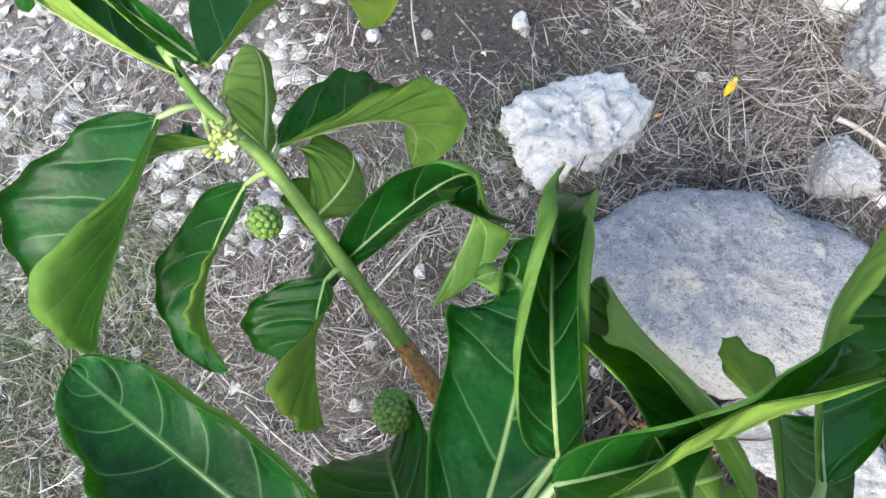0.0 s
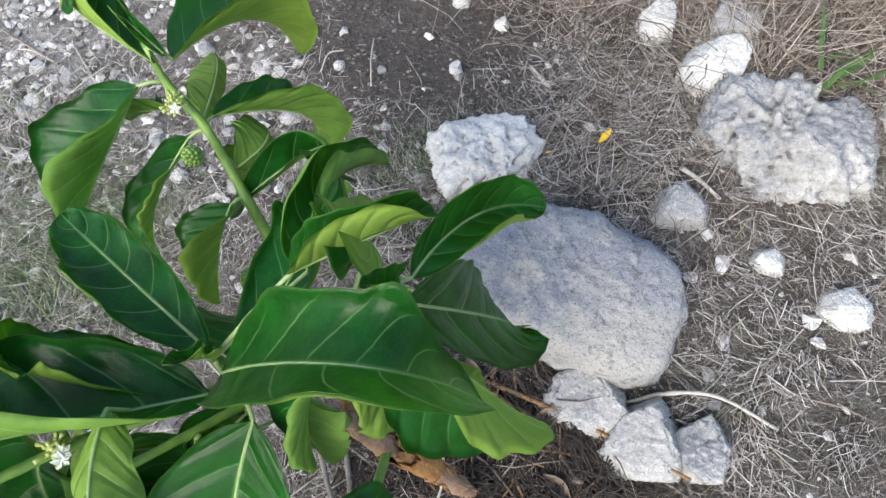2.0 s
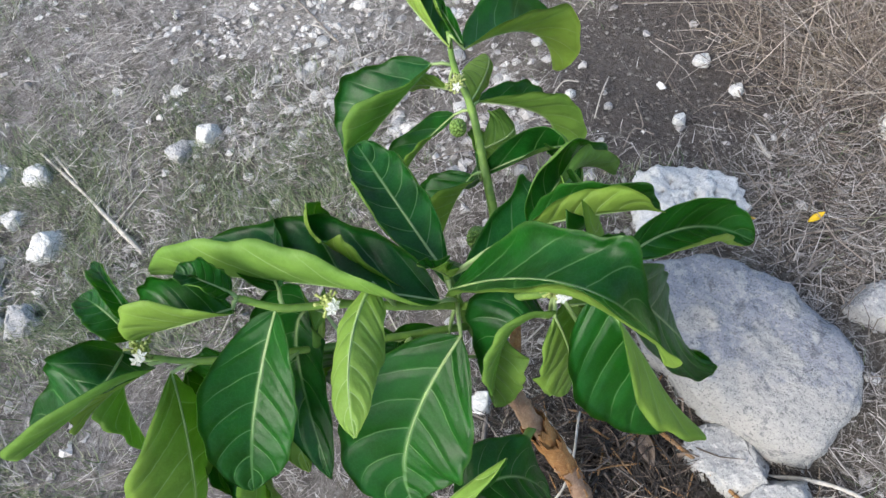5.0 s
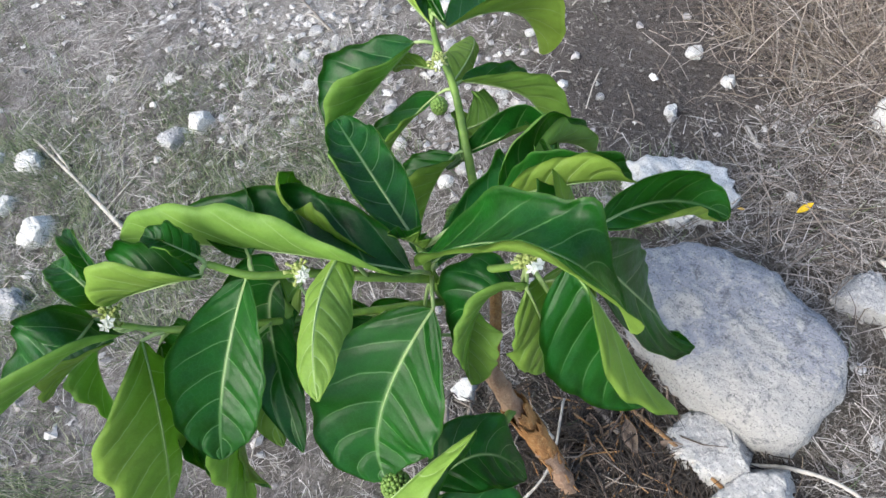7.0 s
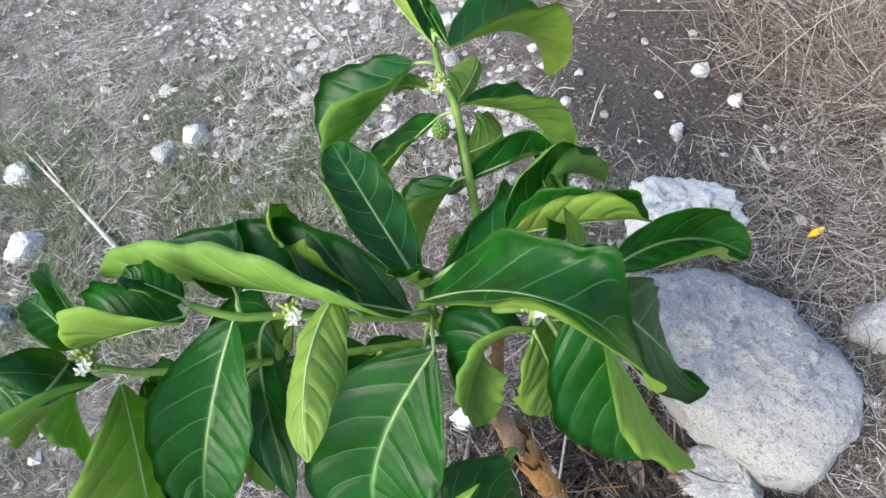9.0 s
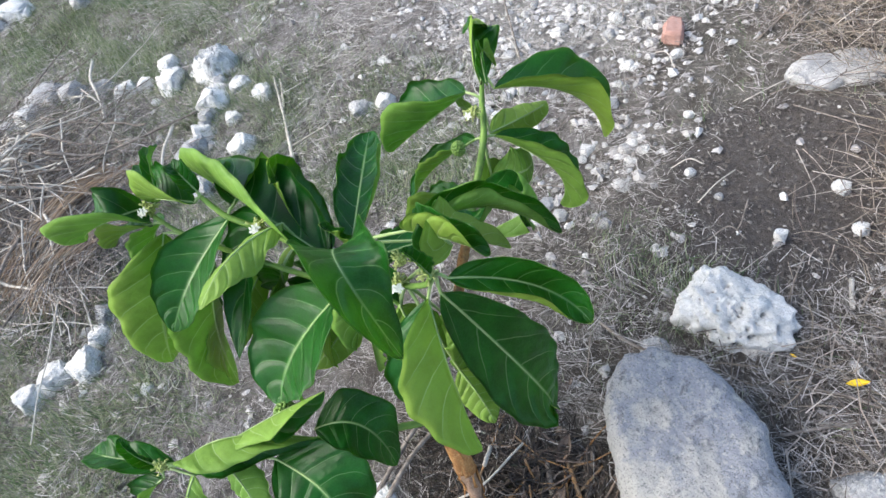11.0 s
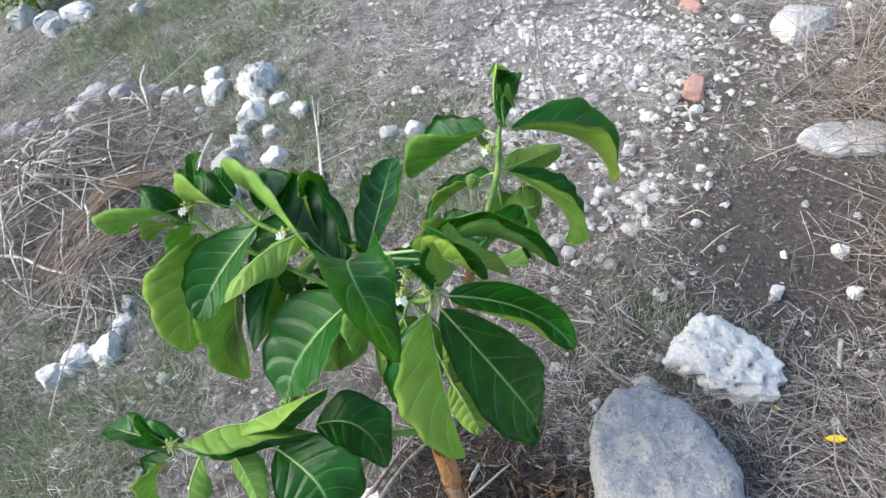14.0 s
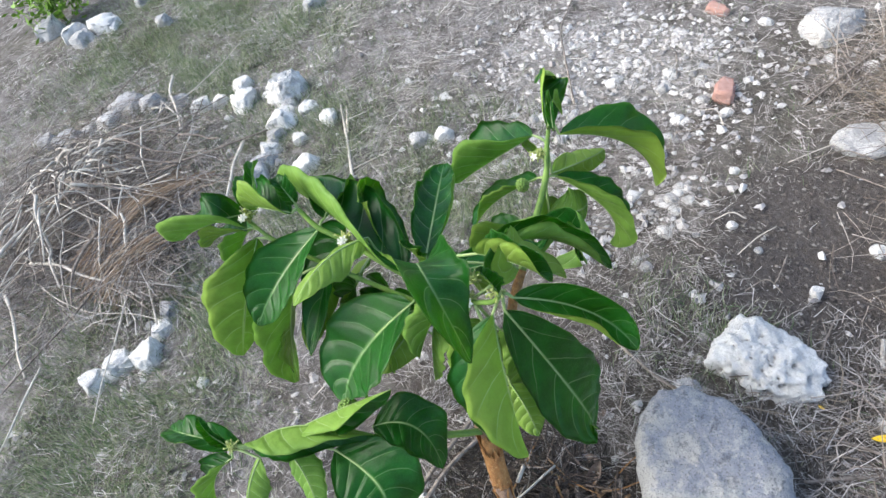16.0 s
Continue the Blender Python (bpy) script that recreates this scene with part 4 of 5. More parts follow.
            pts.append((x, y, 0.02 + rng.uniform(0.6, 1.2) * hump))
            x, y, a = x + math.cos(a) * le / 4, y + math.sin(a) * le / 4, a + turn / 4 + rng.uniform(-0.2, 0.2)
        thick = rng.uniform(0.0025, 0.005) if i % 4 else rng.uniform(0.006, 0.009)
        stick("runner", pts, thick, thick * 0.5, rng.choice((TWIG, TWIG, PALE_TWIG, PALE_TWIG)), "grey dry runner tangled in a heap of brush", "dry vine", "tangled dry runners")


build_sticks()


def build_heap_grass():
    for seed, count, mat, label in ((21, 3000, GOLD_STRAW, "heap of golden dry grass and brush"), (22, 1100, PALE_STRAW, "pale bleached grass lying over the heap of brush"), (23, 3200, DARK_STRAW, "dark matted grass under the heap of brush")):
        pts, rng = scatter(count, seed, (-3.0, -1.0, -2.2, -0.6), lambda x, y: np.maximum(patch(x, y, -1.5, -1.2, 0.34, 0.16, 25, 0.5), 0.4 * patch(x, y, -2.0, -1.4, 0.7, 0.5, 20, 0.5)))
        ob = new("brush_heap", blades("brush_heap", pts, rng, (0.1, 0.24), (0.0014, 0.0036), (0.0, 0.09), 0.2, mat, 0.18))
        tagged(ob, label, "dry grass", kind="stuff")


def build_straw_bundles():
    """Long tawny stalks lying side by side, fanned out at both ends."""
    for seed, count, line, label in ((51, 260, ((-1.3, -1.42), (-1.55, -1.25), (-1.75, -1.08), (-1.88, -0.85)), "fan of tawny dry stalks lying over the heap of brush"),
                                     (52, 110, ((-1.2, -1.34), (-1.32, -1.2), (-1.42, -1.04), (-1.5, -0.92)), "loose bundle of tawny dry stalks beside the heap of brush")):
        rng = np.random.default_rng(seed)
        verts, faces = [], []
        knots = np.array(line)
        for i in range(count):
            lo, hi = rng.uniform(0, 1.4), rng.uniform(1.6, 3.0)
            lane, lift, spread = rng.normal(0, 0.035), rng.uniform(0.02, 0.13), rng.uniform(0.6, 2.6)
            wide = rng.uniform(0.0012, 0.0028)
            first = len(verts)
            for k in range(6):
                u = lo + (hi - lo) * k / 5
                a = min(int(u), 2)
                x, y = knots[a] + (knots[a + 1] - knots[a]) * (u - a)
                fan = 1 + spread * (abs(u - 1.5) / 1.5) ** 2
                x, y = x + 0.62 * lane * fan, y + 0.78 * lane * fan
                z = float(lie(x, y)) + lift * (0.5 + 0.5 * math.sin(math.pi * u / 3)) + 0.004 * math.sin(5 * u + i)
                verts += [(x + wide * 0.62, y + wide * 0.78, z), (x, y, z + wide * 1.3), (x - wide * 0.62, y - wide * 0.78, z)]
            for k in range(5):
                a = first + 3 * k
                faces += [(a, a + 1, a + 4, a + 3), (a + 1, a + 2, a + 5, a + 4)]
        tagged(new("straw_bundle", link_mesh("straw_bundle", verts, faces, [TAWNY_STRAW])), label, "dry grass", kind="stuff")


build_heap_grass()
build_straw_bundles()


def flat_leaf(name, length, width, mat, curl, seed):
    """A small fallen leaf, cupped and pointed, with thickness."""
    rng = random.Random(seed)
    nu, nv = 9, 5
    top, verts, faces = [], [], []
    for layer in (0.0, -0.0012):
        for i in range(nu):
            u = i / (nu - 1)
            w = width * (math.sin(math.pi * min(max(u, 0.02), 0.98)) ** 0.8)
            for j in range(nv):
                v = j / (nv - 1) * 2 - 1
                verts.append((length * (u - 0.5), w * v * 0.5, layer + curl * (v * v) * w + 0.25 * curl * length * (2 * u - 1) ** 2 + 0.002 * rng.random()))
    m = nu * nv
    for i in range(nu - 1):
        for j in range(nv - 1):
            a = i * nv + j
            faces += [(a, a + nv, a + nv + 1, a + 1), (m + a, m + a + 1, m + a + nv + 1, m + a + nv)]
    for i in range(nu - 1):
        for j in (0, nv - 1):
            a = i * nv + j
            faces.append((a, a + nv, m + a + nv, m + a))
    return link_mesh(name, verts, faces, [mat])


def build_fallen_leaves():
    me = flat_leaf("fallen_leaf", 0.05, 0.018, YELLOW_LEAF, 0.5, 3)
    for x, y, z, turn, size, label in ((0.405, 0.945, 0.042, 62, 1.0, "small bright yellow fallen leaf on dry grass"), (0.27, 0.885, 0.012, 20, 0.4, "small orange-yellow fallen leaf beside the porous rock")):
        ob = new("fallen_leaf", me)
        ob.matrix_world = pose(x, y, float(lie(x, y)) + z, 20, -8, turn) @ Matrix.Scale(size, 4)
        tagged(ob, label, "leaf")
    kinds = [flat_leaf("dead_leaf", 0.11, 0.05, DEAD_LEAF, c, 40 + i) for i, c in enumerate((0.5, -0.5, 0.8))]
    rng = random.Random(8)
    for i in range(30):
        x, y = rng.gauss(0.26, 0.13), rng.gauss(0.12, 0.11)
        ob = new("dead_leaf", kinds[i % 3])
        ob.matrix_world = pose(x, y, float(lie(x, y)) + rng.uniform(0.012, 0.035), rng.uniform(-35, 35), rng.uniform(-35, 35), rng.uniform(0, 360)) @ Matrix.Scale(rng.uniform(0.4, 0.95), 4)
        tagged(ob, "curled brown dead leaf in the litter by the trunk", "dead leaf", "dead leaves by the trunk")


build_fallen_leaves()


# ---- the shrub ----
shrub = new("shrub")
shrub.location = (0.28, -0.01, 0.0)
tagged(shrub, "leafy green shrub with large glossy leaves and peeling trunk", "shrub")
ROOT = Matrix.Translation(shrub.location).inverted()


def grown(name, me, parent, label=""):
    """A part whose mesh is in world places."""
    me.transform(ROOT)
    return part(name, me, parent, label)


def stem(name, points, r0, r1, mat, label="", wobble=0.1, sides=10):
    line = smooth_line(points, 8)
    n = len(line)
    radii = [(r0 + (r1 - r0) * i / (n - 1)) * (1 + 0.12 * (1 if i % 8 == 0 and 0 < i < n - 1 else 0)) for i in range(n)]
    return grown(name, tube_mesh(name, line, radii, mat, sides, wobble), shrub, label)


def leaf(node, base, mid, tip, width, left, right, face=(0, 0, 1), wave=1.0, twist=0.0, rim=28.0, seed=0, label=""):
    """A leaf: its midrib runs from base over mid to tip; each half leaves it at a first angle and curls up to a second at its edge; face is the way its upper side looks; twist turns the blade about its midrib, more towards the tip, and rim curls up the outer quarter, in degrees."""
    rng = random.Random(seed * 7 + 3)
    base, mid, tip = Vector(base), Vector(mid), Vector(tip)
    ctrl = mid * 2 - (base + tip) / 2
    nu, nv = 32, 8
    chord = (tip - base).normalized()
    side0 = chord.cross(Vector(face)).normalized()
    p1, p2, p3 = rng.uniform(0, 6.28), rng.uniform(0, 6.28), rng.uniform(0, 6.28)
    thick = 0.0009
    tops, norms, uvs, ribs = [], [], [], []
    for i in range(nu + 1):
        s = i / nu
        c = base * (1 - s) ** 2 + ctrl * 2 * s * (1 - s) + tip * s * s
        t = ((ctrl - base) * (1 - s) + (tip - ctrl) * s).normalized()
        sd = (side0 - t * side0.dot(t)).normalized()
        up = sd.cross(t).normalized()
        turn = radians(twist) * s
        sd, up = sd * math.cos(turn) + up * math.sin(turn), up * math.cos(turn) - sd * math.sin(turn)
        ribs.append((c, up))
        w = width * 0.5 * ((math.sin(math.pi * s ** 0.88)) ** 0.72 if 0 < s < 1 else 0.0) + 0.0012
        w *= 1 + 0.03 * math.sin(s * 17 + p1) + 0.014 * math.sin(s * 43 + p2)
        swell = 0.55 + 0.45 * math.sin(math.pi * min(1, s * 1.05))
        halves = {}
        for sg, (f0, f1) in ((-1, left), (1, right)):
            q = c.copy()
            halves[sg] = [q.copy()]
            for k in range(1, nv + 1):
                m = (k - 0.5) / nv
                ang = radians((f0 + (f1 - f0) * m ** 1.6) * swell + rim * max(0.0, m - 0.68) / 0.32 * math.sin(math.pi * s) ** 0.5)
                q = q + (sd * sg * math.cos(ang) + up * math.sin(ang)) * (w / nv)
                halves[sg].append(q.copy())
        for j in range(-nv, nv + 1):
            a = abs(j) / nv
            ripple = wave * a * a * (0.008 * math.sin(s * 12 + 1.6 * math.sin(5 * s + p1) + (p2 if j > 0 else p3)) + 0.0026 * a * math.sin(s * 38 + (p3 if j > 0 else p1))) * math.sin(math.pi * s) ** 0.7
            pucker = 0.0016 * wave * math.sin((s - 0.2 * a ** 1.5) * 6.5 * 6.283) * a * (1 - a) * 3
            tops.append(halves[1 if j > 0 else -1][abs(j)] + up * (ripple + pucker))
            uvs.append((s, 0.5 + 0.5 * j / nv))
    row = 2 * nv + 1
    idx = lambda i, j: i * row + j
    n = len(tops)
    normals = []
    for i in range(nu + 1):
        for j in range(row):
            du = tops[idx(min(i + 1, nu), j)] - tops[idx(max(i - 1, 0), j)]
            dv = tops[idx(i, min(j + 1, row - 1))] - tops[idx(i, max(j - 1, 0))]
            k = dv.cross(du)
            normals.append(k.normalized() if k.length > 1e-12 else Vector((0, 0, 1)))
    verts = [tuple(p) for p in tops] + [tuple(p - k * thick) for p, k in zip(tops, normals)]
    faces, mats = [], []
    for i in range(nu):
        for j in range(row - 1):
            a, b, c, d = idx(i, j), idx(i, j + 1), idx(i + 1, j + 1), idx(i + 1, j)
            faces.append((a, b, c, d))
            mats.append(0)
            faces.append((n + a, n + d, n + c, n + b))
            mats.append(1)
        for j in (0, row - 1):
            a, d = idx(i, j), idx(i + 1, j)
            faces.append((a, d, n + d, n + a))
            mats.append(0)
    me = link_mesh("leaf", verts, faces, [LEAF_TOP, LEAF_UNDER], True, mats)
    layer = me.uv_layers.new(name="UVMap")
    loops = np.zeros(len(me.loops), np.int32)
    me.loops.foreach_get("vertex_index", loops)
    layer.data.foreach_set("uv", np.array(uvs + uvs, np.float32)[loops].ravel())
    ob = grown("leaf", me, shrub, label)
    line = [Vector(node), (Vector(node) + base) / 2 + Vector((0, 0, 0.004))] + [c - u * 0.0006 for c, u in ribs[:-5]]
    rad = [0.0034, 0.0032] + [0.0026 * (1 - 1.05 * (i / nu)) for i in range(nu - 4)]
    grown("midrib", tube_mesh("midrib", line, rad, RIB, 6), ob, "pale green midrib and stalk")
    return ob


def bark_sheet(foot, along, length, radius, side, span, flare, rng):
    """A curved flake of bark round an axis, torn at its upper end and lifting away from the wood there."""
    a0 = along.orthogonal().normalized()
    b0 = along.cross(a0)
    nu, nv, verts, faces = 10, 8, [], []
    ragged = [rng.uniform(0.72, 1.08) for _ in range(nv + 1)]
    for thick in (0.0, 0.0022):
        for i in range(nu + 1):
            s = i / nu
            for j in range(nv + 1):
                g = radians(side + span * (j / nv - 0.5) * (1 - 0.35 * s * s))
                lift = radius * (1.04 + flare * s ** 2.2 * 1.6) + thick + 0.0012 * math.sin(9 * s + 5 * j)
                p = foot + along * (length * s * ragged[j]) + (a0 * math.cos(g) + b0 * math.sin(g)) * lift
                verts.append(tuple(p))
    row, m = nv + 1, (nu + 1) * (nv + 1)
    for i in range(nu):
        for j in range(nv):
            a = i * row + j
            faces += [(a, a + 1, a + row + 1, a + row), (m + a, m + a + row, m + a + row + 1, m + a + 1)]
    for i in range(nu):
        for j in (0, nv):
            a = i * row + j
            faces.append((a, a + row, m + a + row, m + a))
    for j in range(nv):
        for i in (0, nu):
            a = i * row + j
            faces.append((a, m + a, m + a + 1, a + 1))
    return link_mesh("bark_sheet", verts, faces, [TORN_BARK])


def build_stems():
    stem("trunk", [(0.285, -0.012, -0.03), (0.262, -0.003, 0.09), (0.205, 0.012, 0.23), (0.13, 0.026, 0.37), (0.075, 0.04, 0.46)], 0.0185, 0.0165, SMOOTH_BARK, "brown trunk with peeling orange-brown bark", 0.6, 14)
    rng = random.Random(77)
    axis = [Vector(p) for p in ((0.285, -0.012, 0.0), (0.262, -0.003, 0.09), (0.205, 0.012, 0.23), (0.13, 0.026, 0.37))]
    for k, start, le, side, span, flare in ((1, 0.85, 0.13, 20, 170, 0.03), (1, 0.7, 0.12, 140, 150, 0.05), (1, 0.9, 0.14, 250, 160, 0.03), (2, 0.3, 0.1, 330, 150, 0.12),
                                            (2, 0.4, 0.1, 80, 130, 0.16), (2, 0.35, 0.09, 190, 140, 0.14), (1, 0.3, 0.09, 60, 70, 0.06)):
        grown("bark_sheet", bark_sheet(axis[k].lerp(axis[k + 1], start), (axis[k + 1] - axis[k]).normalized(), le, 0.0205, side, span, flare, rng), shrub, "torn sheet of orange-brown bark" if k == 1 else "")
    for i in range(10):
        k = rng.choice((1, 1, 2))
        f, a = rng.random(), rng.uniform(0, 6.28)
        p = axis[k].lerp(axis[k + 1], f)
        along = (axis[k + 1] - axis[k]).normalized() * rng.choice((-1, 1))
        out = Vector((math.cos(a), math.sin(a), 0.2))
        le, flare = rng.uniform(0.04, 0.1), rng.uniform(0.2, 0.8)
        line = [p + out * 0.017, p + out * 0.02 + along * le * 0.5, p + out * (0.02 + 0.012 * flare) + along * le]
        stem("bark_strip", line, rng.uniform(0.0025, 0.005), 0.001, TORN_BARK, "torn strip of peeling orange bark" if i == 0 else "", 0.5, 6)
    stem("stem", [(0.08, 0.038, 0.45), (0.06, 0.04, 0.6), (0.036, 0.038, 0.78), (0.033, 0.04, 0.89)], 0.012, 0.006, STEM, "smooth green main stem")
    stem("stem", [(0.085, 0.045, 0.44), (0.03, 0.15, 0.53), (-0.02, 0.2, 0.59), (-0.06, 0.243, 0.63)], 0.012, 0.0105, BARK, "brown lower stem turning green")
    stem("stem", [(-0.055, 0.238, 0.625), (-0.117, 0.304, 0.69), (-0.182, 0.371, 0.757), (-0.235, 0.405, 0.812), (-0.252, 0.428, 0.865)], 0.0095, 0.0045, STEM, "stout green stem with leaf nodes")
    stem("branch", [(0.038, 0.036, 0.8), (-0.005, -0.03, 0.875), (-0.05, -0.076, 0.918), (-0.088, -0.125, 0.955), (-0.124, -0.15, 0.99)], 0.0065, 0.0045, STEM, "green side branch")
    stem("branch", [(0.045, 0.03, 0.74), (-0.06, -0.1, 0.81), (-0.17, -0.23, 0.885), (-0.23, -0.278, 0.925)], 0.006, 0.004, STEM, "green side branch")
    stem("branch", [(0.04, 0.04, 0.79), (0.1, 0.065, 0.84), (0.163, 0.092, 0.88), (0.213, 0.127, 0.92), (0.225, 0.14, 0.945)], 0.0065, 0.004, STEM, "green side branch")
    stem("branch", [(0.14, 0.02, 0.36), (0.15, -0.06, 0.43), (0.14, -0.2, 0.52), (0.12, -0.34, 0.575), (0.07, -0.51, 0.6)], 0.009, 0.005, STEM, "low green side branch")


build_stems()


def build_leaves():
    N1, N2, N3 = (-0.235, 0.405, 0.812), (-0.182, 0.371, 0.757), (-0.117, 0.304, 0.69)
    TOP = (-0.25, 0.425, 0.86)
    M, AP = (0.035, 0.038, 0.81), (0.033, 0.04, 0.88)
    # back stem
    leaf(TOP, (-0.232, 0.436, 0.825), (-0.192, 0.583, 0.753), (-0.195, 0.655, 0.586), 0.187, (14, 35), (47, 67), (-0.20, 0.74, 0.65), twist=-65, seed=1)
    leaf(TOP, (-0.242, 0.414, 0.844), (-0.386, 0.467, 0.877), (-0.337, 0.481, 0.902), 0.117, (55, 99), (24, 38), (0.64, 0.32, 0.70), twist=16, seed=2)
    leaf(TOP, (-0.215, 0.418, 0.856), (-0.268, 0.440, 0.895), (-0.286, 0.467, 0.832), 0.040, (60, 80), (60, 80), (-0.22, 0.15, 0.96), twist=0, seed=3)
    leaf(N1, (-0.268, 0.384, 0.820), (-0.335, 0.275, 0.733), (-0.373, 0.198, 0.673), 0.216, (48, 70), (26, 40), (-0.50, -0.34, 0.80), twist=11, seed=4)
    leaf(N1, (-0.201, 0.393, 0.747), (-0.251, 0.512, 0.700), (-0.309, 0.573, 0.655), 0.100, (46, 57), (45, 57), (-0.77, -0.59, -0.25), twist=43, seed=5)
    leaf(N1, (-0.253, 0.394, 0.753), (-0.310, 0.380, 0.750), (-0.353, 0.388, 0.703), 0.090, (20, 35), (20, 35), (-0.26, 0.87, 0.42), twist=0, seed=6)
    leaf(N2, (-0.219, 0.363, 0.733), (-0.279, 0.264, 0.654), (-0.238, 0.189, 0.638), 0.113, (39, 67), (9, 28), (-0.34, -0.42, 0.84), twist=-18, seed=7)
    leaf(N2, (-0.188, 0.399, 0.748), (-0.103, 0.485, 0.655), (-0.107, 0.484, 0.542), 0.155, (23, 44), (43, 62), (0.16, 0.89, 0.43), twist=-15, seed=8)
    leaf(N2, (-0.172, 0.363, 0.657), (-0.144, 0.432, 0.654), (-0.206, 0.472, 0.625), 0.118, (16, 27), (19, 29), (-0.85, -0.38, -0.36), twist=3, seed=9)
    leaf(N3, (-0.133, 0.286, 0.693), (-0.140, 0.219, 0.663), (-0.135, 0.151, 0.606), 0.162, (40, 74), (14, 28), (-0.29, -0.52, 0.80), twist=-41, seed=10)
    leaf(N3, (-0.131, 0.303, 0.672), (0.002, 0.396, 0.729), (-0.026, 0.279, 0.670), 0.129, (56, 68), (80, 95), (-0.08, -0.42, 0.90), twist=-38, seed=11)
    leaf(N3, (-0.13, 0.3, 0.66), (-0.18, 0.36, 0.62), (-0.19, 0.43, 0.56), 0.12, (20, 30), (20, 30), (-0.8, 0.2, -0.2), seed=12)
    # middle shoot
    leaf(AP, (0.018, 0.047, 0.870), (-0.139, 0.115, 0.862), (-0.249, 0.164, 0.855), 0.116, (12, 65), (2, 65), (-0.05, 0.02, 1.00), twist=3, rim=70, seed=13)
    leaf(AP, (0.045, 0.027, 0.875), (0.232, 0.040, 1.068), (0.327, 0.057, 0.946), 0.14, (-6, 75), (30, 46), (-0.24, -0.09, 0.97), twist=42, rim=30, seed=14)
    leaf(M, (0.051, 0.002, 0.894), (-0.123, -0.101, 0.955), (-0.300, -0.188, 0.939), 0.193, (53, 97), (23, 51), (0.04, 0.15, 0.99), twist=-39, seed=15)
    leaf((-0.005, -0.03, 0.875), (-0.009, -0.039, 0.956), (0.036, -0.123, 0.984), (0.100, -0.195, 0.973), 0.085, (30, 60), (30, 60), (0.04, -0.08, -1.00), twist=0, seed=16)
    leaf(M, (0.081, -0.010, 0.836), (0.065, -0.153, 0.721), (0.110, -0.223, 0.651), 0.205, (16, 20), (17, 19), (0.11, -0.64, 0.76), twist=16, rim=10, seed=17)
    leaf(M, (0.045, 0.042, 0.848), (0.071, 0.236, 0.838), (0.032, 0.267, 0.838), 0.123, (8, 37), (15, 40), (-0.17, 0.03, 0.98), twist=6, rim=85, seed=18)
    leaf(AP, (0.100, 0.155, 0.883), (0.085, 0.266, 0.876), (0.083, 0.402, 0.700), 0.108, (41, 95), (64, 113), (-0.20, 0.58, 0.79), twist=-60, rim=60, seed=19)
    leaf(M, (0.02, 0.06, 0.78), (-0.03, 0.12, 0.72), (-0.06, 0.14, 0.6), 0.12, (25, 40), (25, 40), seed=20)
    leaf(M, (0.03, 0.0, 0.74), (0.0, -0.07, 0.69), (0.02, -0.12, 0.55), 0.13, (25, 40), (25, 40), seed=21)
    leaf(AP, (0.033, 0.04, 0.885), (0.03, 0.03, 0.915), (0.015, 0.015, 0.94), 0.035, (65, 85), (65, 85), seed=22)
    leaf((0.010, 0.000, 0.850), (0.031, 0.009, 0.887), (-0.109, -0.023, 0.934), (-0.123, -0.016, 1.000), 0.120, (39, 68), (-4, 14), (0.46, 0.50, 0.74), twist=-17, seed=59)
    # branch to the far left
    leaf((-0.088, -0.125, 0.955), (-0.109, -0.130, 0.935), (-0.072, -0.247, 0.877), (-0.036, -0.326, 0.813), 0.131, (23, 26), (23, 27), (0.04, -0.52, 0.85), twist=48, rim=10, seed=23)
    leaf((-0.05, -0.076, 0.918), (-0.089, -0.088, 0.860), (-0.120, -0.140, 0.830), (-0.005, -0.264, 0.696), 0.130, (20, 30), (20, 30), (0.28, -0.58, 0.77), twist=0, seed=24)
    leaf((-0.088, -0.125, 0.955), (-0.11, -0.11, 0.955), (-0.18, -0.08, 0.93), (-0.24, -0.06, 0.85), 0.11, (35, 60), (35, 60), seed=25)
    leaf((-0.124, -0.15, 0.99), (-0.121, -0.163, 0.988), (-0.160, -0.220, 1.000), (-0.233, -0.248, 0.942), 0.125, (78, 105), (30, 55), (-0.25, -0.19, 0.95), twist=0, seed=26)
    leaf((-0.124, -0.15, 0.99), (-0.13, -0.15, 1.0), (-0.15, -0.16, 1.03), (-0.18, -0.17, 1.04), 0.055, (45, 60), (45, 60), seed=27)
    leaf((-0.21, -0.265, 0.91), (-0.255, -0.287, 0.928), (-0.202, -0.358, 0.976), (-0.337, -0.459, 0.861), 0.155, (54, 81), (5, 20), (-0.06, -0.34, 0.94), twist=-7, seed=28)
    leaf((-0.23, -0.278, 0.925), (-0.269, -0.270, 0.917), (-0.301, -0.262, 0.955), (-0.363, -0.268, 0.946), 0.064, (20, 40), (20, 40), (0.30, 0.01, 0.95), twist=-1, seed=29)
    leaf((-0.23, -0.278, 0.925), (-0.256, -0.254, 0.933), (-0.280, -0.235, 0.985), (-0.359, -0.223, 0.975), 0.045, (50, 70), (50, 70), (0.35, -0.11, 0.93), twist=0, seed=30)
    leaf((-0.21, -0.265, 0.91), (-0.245, -0.296, 0.892), (-0.250, -0.350, 0.900), (-0.291, -0.403, 0.851), 0.110, (55, 75), (-8, 5), (-0.13, -0.30, 0.94), twist=0, seed=31)
    leaf((-0.18, -0.24, 0.89), (-0.196, -0.273, 0.900), (-0.154, -0.369, 0.767), (-0.206, -0.48, 0.55), 0.178, (55, 71), (-34, -24), (-0.35, -0.80, 0.48), twist=-19, seed=32)
